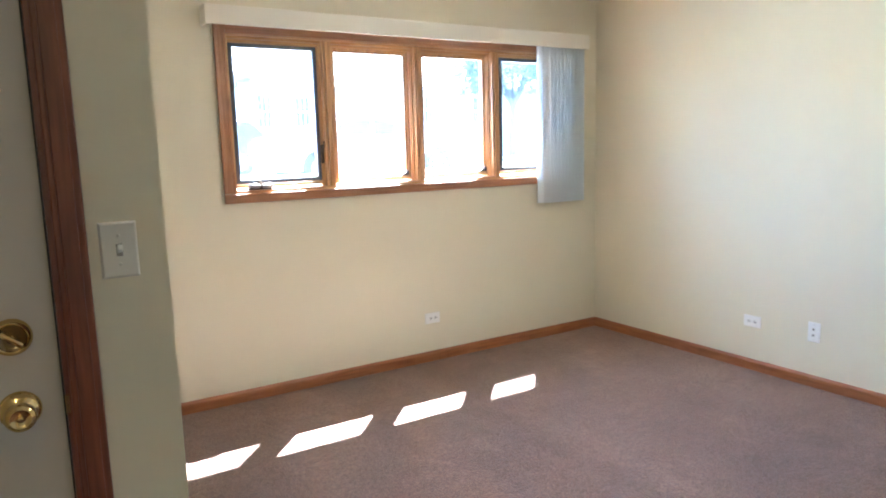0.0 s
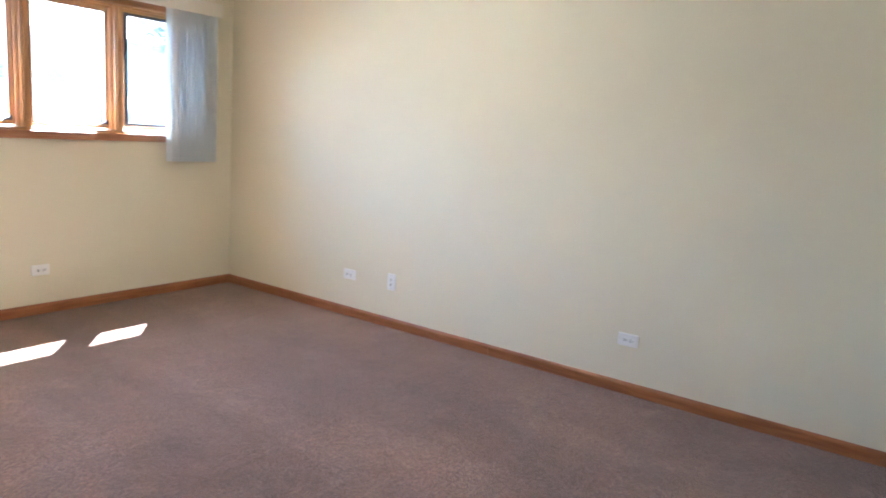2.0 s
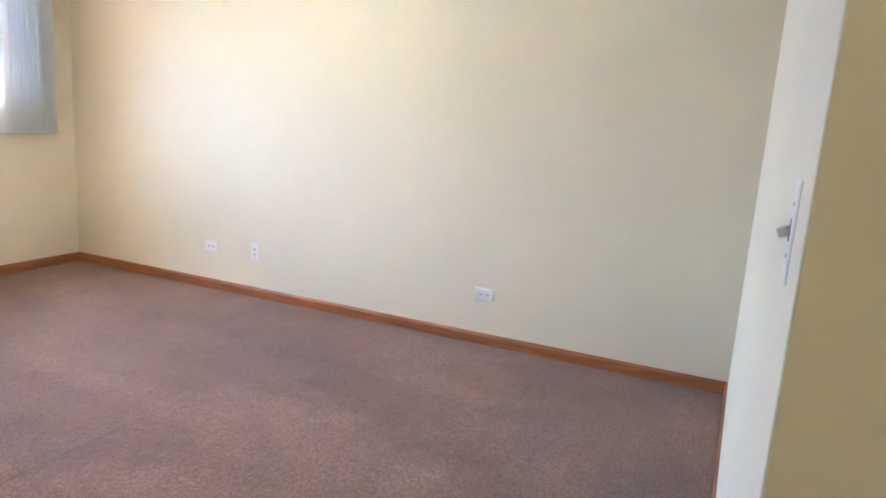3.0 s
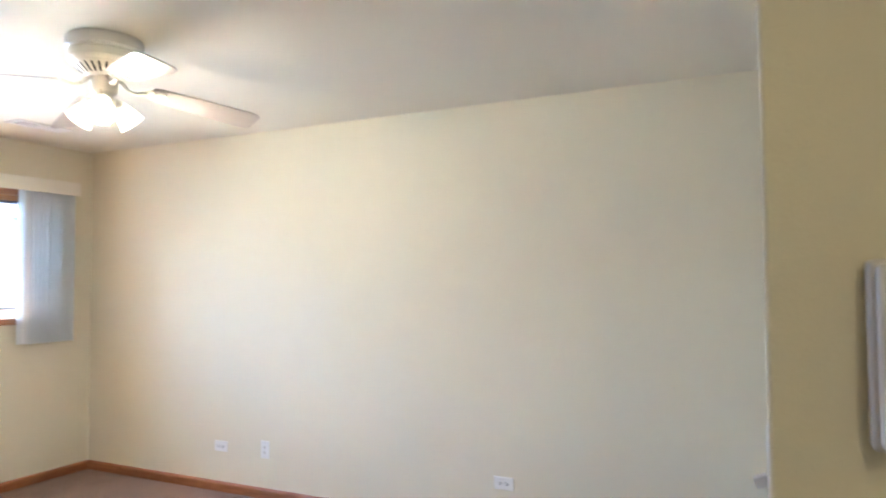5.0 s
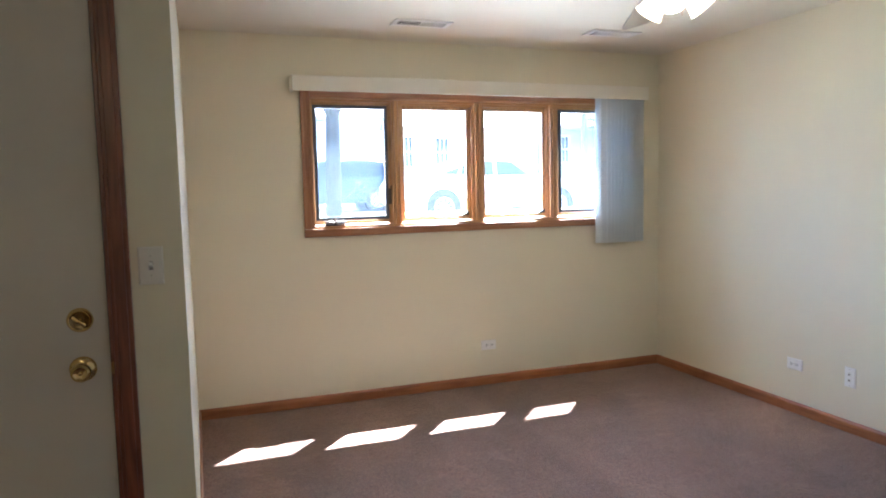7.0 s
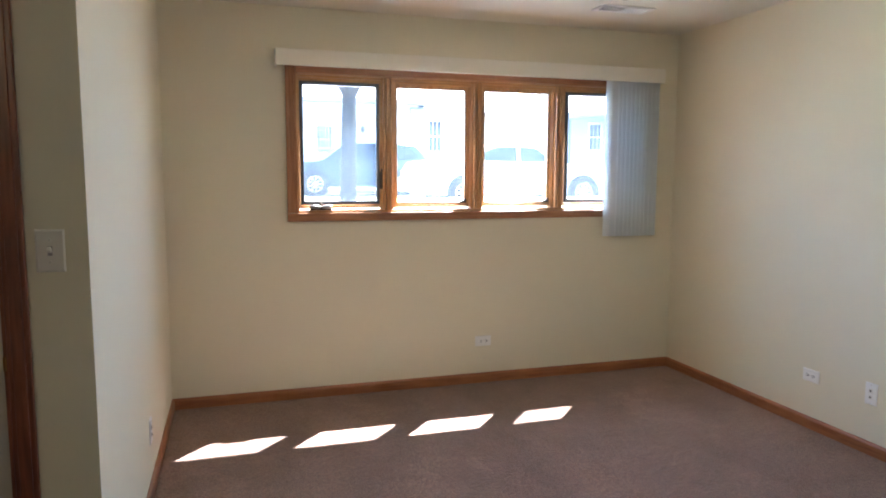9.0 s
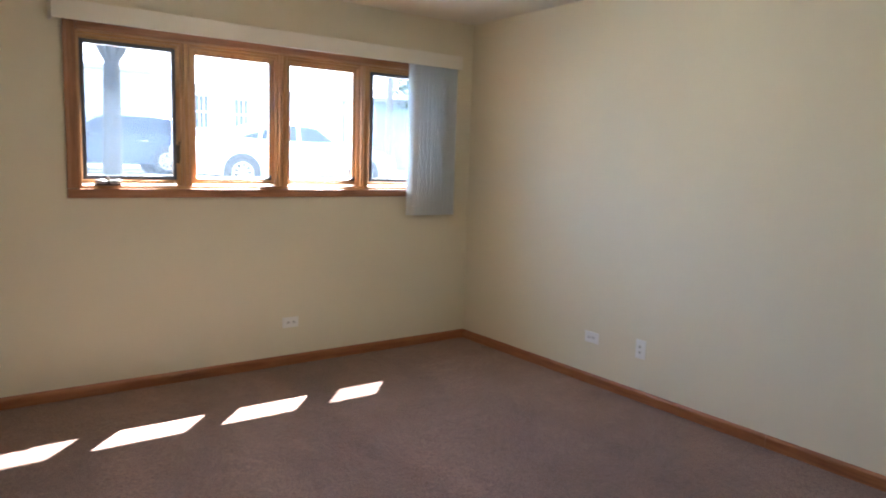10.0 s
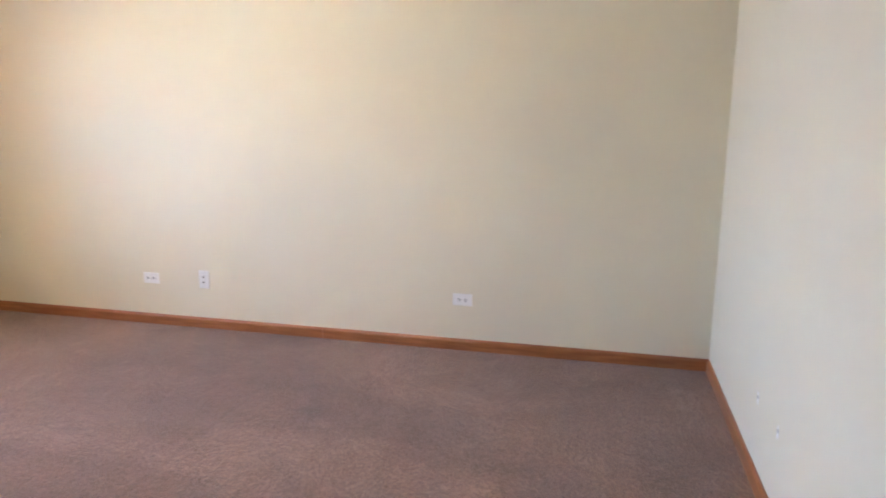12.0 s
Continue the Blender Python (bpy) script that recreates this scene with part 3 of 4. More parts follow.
def outlet(at, group="outlets along the room walls", label="white duplex outlet mounted sideways above the baseboard"):
    o = thing("wall_outlet", at, label, "outlet", group)
    part("cover_plate", plate_mesh(0.116, 0.072), PLATE, o)
    for s in (-1, 1):
        r = part("receptacle", prism(B(), [(0.0165 * math.cos(a), 0.0135 * math.sin(a)) for a in [k * math.pi / 8 for k in range(16)]], 0.0025, pose(0.0195 * s, -0.0058, 0, 90), 0.0006), PLATE, o)
        for z in (-0.0055, 0.0055):
            part("slot", box(B(), -0.0055, 0.0055, -0.0092, -0.0080, z - 0.0017, z + 0.0017), DARK, r, at=pose(0.0195 * s - 0.002, 0, 0))
        part("ground_hole", lathe(B(), [(0, 0), (0.0036, 0), (0.0033, 0.001), (0, 0.001)], 10, pose(0.0195 * s + 0.009, -0.0082, 0, 90)), DARK, r)
    part("screw", lathe(B(), [(0, 0), (0.0032, 0), (0.0026, 0.0012), (0, 0.0014)], 12, pose(0, -0.0058, 0, 90)), SCREW, o)
    return o


def jack_plate(at, label):
    o = thing("jack_plate", at, label, "wall plate")
    part("cover_plate", plate_mesh(0.072, 0.116), PLATE, o)
    for z in (-0.017, 0.017):
        r = part("jack", box(B(), -0.010, 0.010, -0.0095, -0.0058, z - 0.010, z + 0.010, 0.002), PLATE_AGED, o)
        part("socket_hole", lathe(B(), [(0, 0), (0.0048, 0), (0.0044, 0.001), (0, 0.001)], 12, pose(0, -0.0094, z, 90)), DARK, r)
    for z in (-0.045, 0.045):
        part("screw", lathe(B(), [(0, 0), (0.003, 0), (0.0025, 0.0012), (0, 0.0014)], 12, pose(0, -0.0058, z, 90)), SCREW, o)
    return o


def light_switch(at, label, up=True, deep=0.006, reach=0.019, paint=None):
    o = thing("light_switch", at, label, "switch", "toggle switches")
    part("cover_plate", plate_mesh(0.073, 0.117, deep), paint or PLATE_AGED, o)
    # flat grey pad in place of a recess; the slot's shade is its colour
    part("toggle_slot", box(B(), -0.006, 0.006, -deep - 0.0008, -deep + 0.0004, -0.013, 0.013), TORN_AND_SLOT, o)
    tilt = 24 if up else -24
    part("toggle", box(B(), -0.0048, 0.0048, -reach, 0.0, -0.006, 0.006, 0.0015), PLATE, o, at=pose(0, -deep + 0.0002, 0, -tilt))
    for z in (-0.030, 0.030):
        part("screw", lathe(B(), [(0, 0), (0.0034, 0), (0.0028, 0.0012), (0, 0.0015)], 12, pose(0, -deep + 0.0002, z, 90)), SCREW, o)
    return o


outlet(pose(-1.485, 0, 0.292))
outlet(pose(0, -1.348, 0.305, 0, 0, -90))
outlet(pose(0, -3.412, 0.304, 0, 0, -90))
jack_plate(pose(0, -1.732, 0.318, 0, 0, -90), "white cable and phone jack plate beside an outlet")
jack_plate(pose(-ROOM_W, -1.12, 0.28, 0, 0, 90), "white jack plate low on the side wall")
light_switch(pose(-3.594, DOOR_Y, 1.222), "off-white toggle switch beside the entrance door")
light_switch(pose(-2.817, -ROOM_D, 1.236, 0, 0, 180), "off-white toggle switch near the hall corner", False, 0.003, 0.014, PLATE_PAINTED)


def wall_anchor(at, label):
    """A torn screw hole with a plastic plug."""
    o = thing("wall_anchor", at, label, "screw hole", "old screw holes")
    part("torn_paint", prism(B(), [(-0.010, -0.024), (0.005, -0.026), (0.011, -0.008), (0.007, 0.015), (-0.002, 0.026), (-0.009, 0.010)], 0.0008, pose(0, -0.0002, 0, 90)), PLATE, o)
    part("hole", lathe(B(), [(0, 0), (0.008, 0), (0.006, 0.0012), (0, 0.0012)], 10, pose(0, -0.0006, 0.004, 90)), TORN_AND_SLOT, o)
    return o


wall_anchor(pose(-1.16, -ROOM_D, 0.316, 0, 0, 180), "small torn screw hole in the wall paint")
wall_anchor(pose(-1.47, -ROOM_D, 0.322, 0, 0, 180), "torn screw hole with a white plug")


# ---- intercom ----
def intercom():
    o = thing("intercom", pose(HALL_X, -4.916, 1.385, 0, 0, -90), "beige wall intercom with grille and talk button", "intercom")
    part("back_frame", box(B(), -0.060, 0.060, -0.020, -0.0005, -0.073, 0.073, 0.005, 3), INTERCOM_BODY, o)
    f = part("front_frame", box(B(), -0.055, 0.055, -0.036, -0.0195, -0.069, 0.069, 0.005, 3), INTERCOM_BODY, o)
    for k in range(12):
        z = 0.060 - k * 0.0058
        part("grille_slat", box(B(), -0.047, 0.047, -0.0385, -0.0355, z - 0.0042, z, 0.0008, 1), INTERCOM_BODY, f)
    p = part("face_plate", box(B(), -0.047, 0.047, -0.0375, -0.0355, -0.064, -0.012, 0.001), INTERCOM_FACE, f, "pale green metal face plate")
    tx = bpy.data.curves.new("label_text", "FONT")
    tx.body, tx.size, tx.extrude, tx.align_x = "TALK", 0.0085, 0.0002, "LEFT"
    t_ob = new("label_text", tx)
    t_ob.matrix_basis = pose(-0.032, -0.0378, -0.036, 90)
    bpy.context.view_layer.update()
    me = bpy.data.meshes.new_from_object(t_ob)
    bpy.data.objects.remove(t_ob)
    me.materials.append(DARK)
    t2 = new("talk_lettering", me)
    t2.parent, t2.matrix_basis = p, pose(-0.032, -0.0378, -0.036, 90)
    part("button_rim", frame_mesh(-0.034, 0.002, -0.0485, -0.0395, -0.0392, -0.0372, 0.0012), DARK, p)
    part("talk_button", box(B(), -0.032, 0.0, -0.0402, -0.0376, -0.0472, -0.0408, 0.0008), PLATE_AGED, p)
    part("speaker_hole", prism(B(), [(0.009 * math.cos(a), 0.005 * math.sin(a)) for a in [k * math.pi / 8 for k in range(16)]], 0.001, pose(-0.016, -0.0372, -0.0555, 90)), DARK, p)
    return o


intercom()


# ---- ceiling fan ----
def ceiling_fan():
    cx, cy = -1.690, -2.312
    f = thing("ceiling_fan", pose(cx, cy, H), "white four-blade ceiling fan with three lit glass shades", "ceiling fan")
    part("canopy", lathe(B(), [(0, -0.001), (0.144, -0.001), (0.148, -0.008), (0.148, -0.046), (0.142, -0.052), (0.138, -0.054), (0.138, -0.060), (0.142, -0.064), (0.142, -0.094), (0.134, -0.104), (0.126, -0.109), (0.126, -0.1095), (0, -0.1095)], 56), FAN_WHITE, f, smooth=True)
    bowl = part("motor_bowl", lathe(B(), [(0.124, -0.110), (0.122, -0.115), (0.070, -0.154), (0, -0.155)], 56), FAN_WHITE, f, smooth=True)
    for k in range(26):
        part("vent_slot", box(B(), -0.024, 0.024, -0.0042, 0.0042, -0.0012, 0.004), VENT_DARK, bowl, at=pose(0, 0, 0, 0, 0, 360 / 26 * k) @ pose(0.097, 0, -0.1338, 0, -36.9, 0))
    part("switch_housing", lathe(B(), [(0.0, -0.156), (0.046, -0.156), (0.052, -0.161), (0.052, -0.214), (0.046, -0.223), (0.036, -0.229), (0.032, -0.238), (0, -0.240)], 36), FAN_WHITE, f, smooth=True)
    droop, pitch = 6.7, -14.0
    for k in range(4):
        a = FAN_TURN + 90 * k
        arm = part("blade_iron", tube(B(), [(0.046, 0, -0.160), (0.070, 0, -0.170), (0.092, 0, -0.196), (0.122, 0, -0.205), (0.150, 0, -0.198), (0.172, 0, -0.1935)], [0.010, 0.009, 0.008, 0.008, 0.009, 0.010]), FAN_WHITE, f, smooth=True, at=pose(0, 0, 0, 0, 0, a))
        seat = pose(0.185, 0, -0.193, 0, droop, 0) @ pose(-0.185, 0, 0, pitch)
        part("iron_plate", prism(B(), [(0.150, -0.012), (0.175, -0.030), (0.205, -0.042), (0.240, -0.036), (0.258, 0), (0.240, 0.036), (0.205, 0.042), (0.175, 0.030), (0.150, 0.012)], 0.004, seat @ pose(0, 0, -0.0045), 0.001), FAN_WHITE, arm)
        for r, t in ((0.2, -0.022), (0.2, 0.022), (0.236, 0)):
            part("screw", lathe(B(), [(0, 0), (0.005, 0), (0.004, -0.003), (0, -0.0035)], 10, seat @ pose(r, t, -0.0045)), SCREW, arm)
        outline = [(0.185, -0.050), (0.21, -0.056), (0.40, -0.068), (0.616, -0.076), (0.648, -0.072), (0.668, -0.054), (0.668, 0.054), (0.648, 0.072), (0.616, 0.076), (0.40, 0.068), (0.21, 0.056), (0.185, 0.050)]
        part("blade", prism(B(), outline, 0.0055, seat, 0.0012), BLADE, f, at=pose(0, 0, 0, 0, 0, a))
    part("light_fitter", lathe(B(), [(0.0, -0.238), (0.036, -0.238), (0.042, -0.244), (0.042, -0.262), (0.034, -0.274), (0.014, -0.282), (0.010, -0.292), (0, -0.294)], 32), FAN_WHITE, f, smooth=True)
    for k in range(3):
        a = LAMP_TURN + 120 * k
        m = pose(0, 0, 0, 0, 0, a) @ pose(0.044, 0, -0.250, 0, 137, 0)
        hold = part("lamp_holder", lathe(B(), [(0.016, -0.010), (0.018, 0.0), (0.027, 0.012), (0.030, 0.020), (0.030, 0.030), (0.0, 0.030)], 24, m), FAN_WHITE, f, smooth=True)
        part("shade", lathe(B(), [(0.028, 0.024), (0.032, 0.034), (0.040, 0.052), (0.046, 0.072), (0.050, 0.090), (0.054, 0.104), (0.057, 0.110), (0.055, 0.111), (0.052, 0.104), (0.048, 0.090), (0.044, 0.072), (0.038, 0.053), (0.030, 0.036)], 36, m), SHADE, hold, "lit frosted glass bell shade", True)
        part("bulb", lathe(B(), [(0.012, 0.032), (0.013, 0.038), (0.020, 0.048), (0.023, 0.058), (0.020, 0.069), (0.010, 0.076), (0, 0.078)], 24, m), BULB, hold, smooth=True)
        lamp = new("fan_lamp", bpy.data.lights.new("fan_lamp", "POINT"))
        lamp.data.energy, lamp.data.color, lamp.data.shadow_soft_size = LAMP_W, (1.0, 0.80, 0.54), 0.05
        lamp.matrix_world = Matrix.Translation((cx, cy, H)) @ m @ pose(0, 0, 0.087)
    for dx, dy, ln in ((0.05, 0.02, 0.10), (-0.04, -0.03, 0.07)):
        part("pull_chain", tube(B(), [(dx, dy, -0.216), (dx * 1.1, dy * 1.1, -0.25 - ln)], 0.0012, 6), BRASS, f)
    return f


FAN_TURN, LAMP_TURN, LAMP_W = -23.3, -134.0, 0.8
ceiling_fan()


# ---- hall fill lamp, added ----
def hall_fill_lamp(at):
    """An unseen flush ceiling lamp, added to brighten the hall behind the corner."""
    o = thing("hall_fill_fixture", at, "added unseen ceiling lamp that brightens the hall", "ceiling lamp")
    part("base_ring", lathe(B(), [(0, -0.001), (0.135, -0.001), (0.138, -0.012), (0.130, -0.022), (0, -0.022)], 36), FAN_WHITE, o, smooth=True)
    part("dome", lathe(B(), [(0.124, -0.0225), (0.118, -0.045), (0.098, -0.068), (0.060, -0.084), (0, -0.090)], 36), SHADE, o, "white glass dome of the added lamp", True)
    lamp = new("hall_fill_light", bpy.data.lights.new("hall_fill_light", "POINT"))
    lamp.data.energy, lamp.data.color, lamp.data.shadow_soft_size = 0.30, (1.0, 0.83, 0.50), 0.10
    lamp.matrix_world = at @ pose(0, 0, -0.19)
    return o


hall_fill_lamp(pose(-4.40, -5.35, H))


# ---- ceiling vents ----
def ceiling_vent(at):
    v = thing("ceiling_vent", at, "white steel ceiling register with open louvres", "vent", "ceiling registers")
    part("backing", box(B(), -0.150, 0.150, -0.050, 0.050, -0.0015, -0.0004), VENT_DARK, v)
    bm = B()
    box(bm, -0.180, -0.148, -0.078, 0.078, -0.007, -0.0006, 0.002)
    box(bm, 0.148, 0.180, -0.078, 0.078, -0.007, -0.0006, 0.002)
    box(bm, -0.1485, 0.1485, -0.0775, -0.048, -0.0065, -0.0006, 0.002)
    box(bm, -0.1485, 0.1485, 0.048, 0.0775, -0.0065, -0.0006, 0.002)
    box(bm, -0.006, 0.006, -0.049, 0.049, -0.006, -0.0016, 0.001)
    part("frame", bm, VENT, v)
    for k in range(22):
        x = -0.140 + 0.0128 * k + (0.008 if k >= 11 else 0)
        lean = 38 if k < 11 else -38
        part("slat", box(B(), -0.0006, 0.0006, -0.048, 0.048, -0.0042, 0.0042), VENT, v, at=pose(x, 0, -0.0058, 0, lean, 0))
    return v


ceiling_vent(pose(-2.115, -0.512, H))
ceiling_vent(pose(-0.805, -0.565, H))


# ---- outdoors ----
NEAR_Z, LAWN_Z, ROAD_Z = 1.0, 0.90, 0.77
GRASS = mat("dry_lawn", (0.27, 0.26, 0.15), 0.9, vary=0.4, scale=3, grain=0.6, grain_scale=60)
ASPHALT = mat("asphalt", (0.10, 0.10, 0.10), 0.85, vary=0.25, scale=1.5, grain=0.4, grain_scale=120)
CONCRETE = mat("concrete", (0.42, 0.40, 0.37), 0.8, vary=0.15, scale=2, grain=0.3, grain_scale=80)
BOUNCE_CONCRETE = mat("bounce_concrete", (0.56, 0.53, 0.46), 0.8, vary=0.12, scale=2, grain=0.3, grain_scale=80)
BARK = mat("bark", (0.055, 0.050, 0.047), 0.95, vary=0.4, scale=20, grain=0.9, grain_scale=25, stretch=(1, 1, 0.2), spec=0.1)
LEAF = mat("leaf", (0.07, 0.11, 0.035), 0.6, vary=0.4, scale=8)
SIDING = mat("white_siding", (0.58, 0.60, 0.62), 0.6, vary=0.05, scale=1.5)
SIDING_BLUE = mat("pale_blue_siding", (0.40, 0.50, 0.56), 0.6, vary=0.06, scale=1.5)
ROOFING = mat("grey_shingles", (0.42, 0.41, 0.40), 0.85, vary=0.25, scale=5, grain=0.5, grain_scale=30)
TRIM_WHITE = mat("white_trim", (0.8, 0.8, 0.79), 0.5, vary=0.04)
HOUSE_GLASS = mat("house_window_glass", (0.05, 0.06, 0.075), 0.3, vary=0.1, spec=0.2)
CAR_WHITE = mat("white_car_paint", (0.80, 0.80, 0.80), 0.2, vary=0.02)
CAR_DARK = mat("dark_blue_car_paint", (0.050, 0.066, 0.095), 0.2, vary=0.1)
CAR_GLASS = mat("car_glass", (0.03, 0.04, 0.05), 0.05, vary=0.1, spec=0.35)
TYRE = mat("tyre", (0.03, 0.03, 0.03), 0.8, vary=0.2)
RIM = mat("alloy_rim", (0.6, 0.6, 0.62), 0.3, 0.9, vary=0.1)
LAMP_GLASS = mat("headlamp", (0.55, 0.57, 0.60), 0.1, vary=0.2)

tagged(part("ground", box(B(), -400, 400, 19.6, 900, ROAD_Z - 0.3, LAWN_Z), GRASS), "sunlit lawn reaching the distance", "ground", kind="structure")
tagged(part("front_lawn", box(B(), -60, 60, T + 0.002, 8.30, 0.3, NEAR_Z), GRASS), "sunlit front lawn outside the window", "lawn", kind="structure")
# unseen pale strip, added to throw sunlight up onto the ceiling
tagged(part("pavement", box(B(), -9, 5, T + 0.004, 2.8, NEAR_Z - 0.1, NEAR_Z + 0.012, 0.01), BOUNCE_CONCRETE), "added unseen pale concrete strip that bounces sunlight indoors", "pavement", kind="structure")
tagged(part("kerb", box(B(), -60, 60, 8.302, 8.50, 0.4, NEAR_Z - 0.02, 0.02), CONCRETE), "concrete kerb along the road", "kerb", kind="structure")
tagged(part("kerb", box(B(), -60, 60, 19.40, 19.598, 0.4, LAWN_Z, 0.02), CONCRETE), "concrete kerb along the road", "kerb", kind="structure")
tagged(part("road", box(B(), -60, 60, 8.502, 19.398, 0.4, ROAD_Z), ASPHALT), "sunlit grey asphalt street", "road", kind="structure")
tagged(part("pavement", box(B(), -60, 60, 20.4, 21.8, LAWN_Z - 0.1, LAWN_Z + 0.03, 0.01), CONCRETE), "pale concrete pavement", "pavement", kind="structure")


def tree(name, base, r, height, lean, seed, label, fork=0.55, leaves=700, leaf=(0.05, 0.11)):
    rng = random.Random(seed)
    t = thing(name, pose(*base), label, "tree")
    top = Vector((lean[0], lean[1], height * fork))
    bm = B()
    tube(bm, [(0, 0, -0.15), (0, 0, 0.05), Vector(top) * 0.35, Vector(top) * 0.7, top], [r * 1.45, r * 1.1, r, r * 0.95, r * 0.85], 14)
    ends = []
    for k in range(7):
        a = k * 2.4 + rng.uniform(-0.3, 0.3)
        start = top * rng.uniform(0.93, 1.0)
        tip = start + Vector((math.cos(a) * height * 0.28, math.sin(a) * height * 0.28, height * rng.uniform(0.18, 0.45)))
        mid = (start + tip) / 2 + Vector((0, 0, 0.12 * height))
        tube(bm, [start, mid, tip], [r * 0.55, r * 0.32, r * 0.1], 8)
        ends += [mid * 0.4 + tip * 0.6, tip]
    part("trunk", bm, BARK, t, smooth=True)
    bm = B()
    for k in range(leaves):
        c = rng.choice(ends) + Vector([rng.gauss(0, height * 0.085) for _ in range(3)])
        q = Euler([rng.uniform(0, 6.28) for _ in range(3)]).to_matrix()
        s = rng.uniform(*leaf)
        vs = [bm.verts.new(c + q @ Vector(p) * s) for p in ((-1, 0, 0), (0, -0.5, 0.15), (1, 0, 0), (0, 0.5, 0.15))]
        bm.faces.new(vs)
    part("crown", bm, LEAF, t)
    return t


tree("street_tree", (-1.35, 6.5, NEAR_Z), 0.122, 8.0, (0.03, 0.0), 3, "street tree with a straight grey trunk on the lawn", 0.205, 1500)

tree("street_tree", (17.0, 22.9, LAWN_Z), 0.16, 7.0, (0.1, 0.0), 8, "leafy street tree in front of a pale blue house", 0.36, 5200, (0.08, 0.16))


def car(name, at, length, height, paint, label, wheel_r, profile, glass, base_half=0.9):
    """A parked car, nose towards -x, from its side outline as fractions of length and height."""
    c = thing(name, at, label, "car")
    pts = [(u * length, v * height) for u, v in profile]
    bm = B()
    # five slices across: flanks lean in above the belt line
    rows = []
    for s in (-1.0, -0.93, 0.0, 0.93, 1.0):
        row = []
        for x, z in pts:
            inn = 1.0 - 0.30 * max(0.0, (z / height - 0.60)) / 0.4
            y = s * base_half * (inn if abs(s) > 0.5 else 1)
            shrink = 0.97 if abs(s) == 1.0 else 1.0
            row.append(bm.verts.new(((x - length / 2) * shrink + length / 2, y, z * (0.985 if abs(s) == 1.0 else 1.0) if z > 0.3 else z)))
        rows.append(row)
    n = len(pts)
    for a, b in zip(rows, rows[1:]):
        for k in range(n):
            bm.faces.new((a[k], a[(k + 1) % n], b[(k + 1) % n], b[k]))
    bm.faces.new(rows[0])
    bm.faces.new(rows[-1][::-1])
    body = part("body", bm, paint, c, smooth=True)
    for side in (-1, 1):
        for poly in glass:
            g = [(u * length, v * height) for u, v in poly]
            bm = B()
            lo, hi = [], []
            for x, z in g:
                inn = 1.0 - 0.30 * max(0.0, (z / height - 0.60)) / 0.4
                y = side * (base_half * inn + 0.003)
                lo.append(bm.verts.new((x, y, z)))
                hi.append(bm.verts.new((x, y - side * 0.02, z)))
            m2 = len(g)
            bm.faces.new(lo)
            bm.faces.new(hi[::-1])
            for k in range(m2):
                bm.faces.new((lo[k], lo[(k + 1) % m2], hi[(k + 1) % m2], hi[k]))
            part("side_window", bm, CAR_GLASS, body)
        part("headlamp", box(B(), 0.035 * length, 0.13 * length, side * base_half * 0.93 - 0.06, side * base_half * 0.93 + 0.06, 0.45 * height, 0.53 * height, 0.03), LAMP_GLASS, body)
        part("door_mirror", box(B(), 0.335 * length, 0.365 * length, side * base_half + (-0.02 if side > 0 else -0.16), side * base_half + (0.16 if side > 0 else 0.02), 0.60 * height, 0.69 * height, 0.03), paint, body)
        for hx in (0.635, 0.455):
            part("door_handle", box(B(), hx * length, hx * length + 0.16, side * (base_half + 0.005) - 0.012, side * (base_half + 0.005) + 0.012, 0.555 * height, 0.575 * height, 0.005), RIM if paint is CAR_DARK else paint, body)
    for u in (0.195, 0.79):
        for side in (-1, 1):
            m = pose(u * length, side * (base_half - 0.10), wheel_r, 90 * side)
            well = part("wheel_arch", lathe(B(), [(0, -0.104), (wheel_r + 0.07, -0.104), (wheel_r + 0.07, 0.10), (0, 0.10)], 28, m), TYRE, c)
            w = part("wheel", lathe(B(), [(wheel_r * 0.66, -0.115), (wheel_r * 0.92, -0.115), (wheel_r, -0.08), (wheel_r, 0.08), (wheel_r * 0.92, 0.118), (wheel_r * 0.68, 0.118), (wheel_r * 0.66, 0.05), (wheel_r * 0.66, -0.115)], 32, m), TYRE, c, smooth=True)
            part("rim_face", lathe(B(), [(0, -0.119), (wheel_r * 0.14, -0.119), (wheel_r * 0.16, -0.110)], 20, m), RIM, w)
            part("rim_ring", lathe(B(), [(wheel_r * 0.60, -0.119), (wheel_r * 0.68, -0.119), (wheel_r * 0.68, -0.09), (wheel_r * 0.60, -0.09), (wheel_r * 0.60, -0.119)], 32, m), RIM, w)
            for k in range(9):
                part("spoke", box(B(), wheel_r * 0.12, wheel_r * 0.62, -0.014, 0.014, -0.1185, -0.108), RIM, w, at=m @ pose(0, 0, 0, 0, 0, 40 * k))
    return c


SEDAN = [(0.02, 0.20), (0.0, 0.34), (0.015, 0.50), (0.10, 0.60), (0.27, 0.68), (0.41, 0.95), (0.52, 1.0), (0.64, 0.985), (0.80, 0.80), (0.86, 0.745), (0.97, 0.70), (1.0, 0.55), (0.985, 0.30), (0.95, 0.20)]
SEDAN_GLASS = [[(0.345, 0.71), (0.425, 0.91), (0.505, 0.935), (0.512, 0.705)], [(0.532, 0.705), (0.525, 0.935), (0.62, 0.925), (0.68, 0.86), (0.70, 0.72)], [(0.715, 0.722), (0.70, 0.835), (0.735, 0.80), (0.80, 0.735)]]
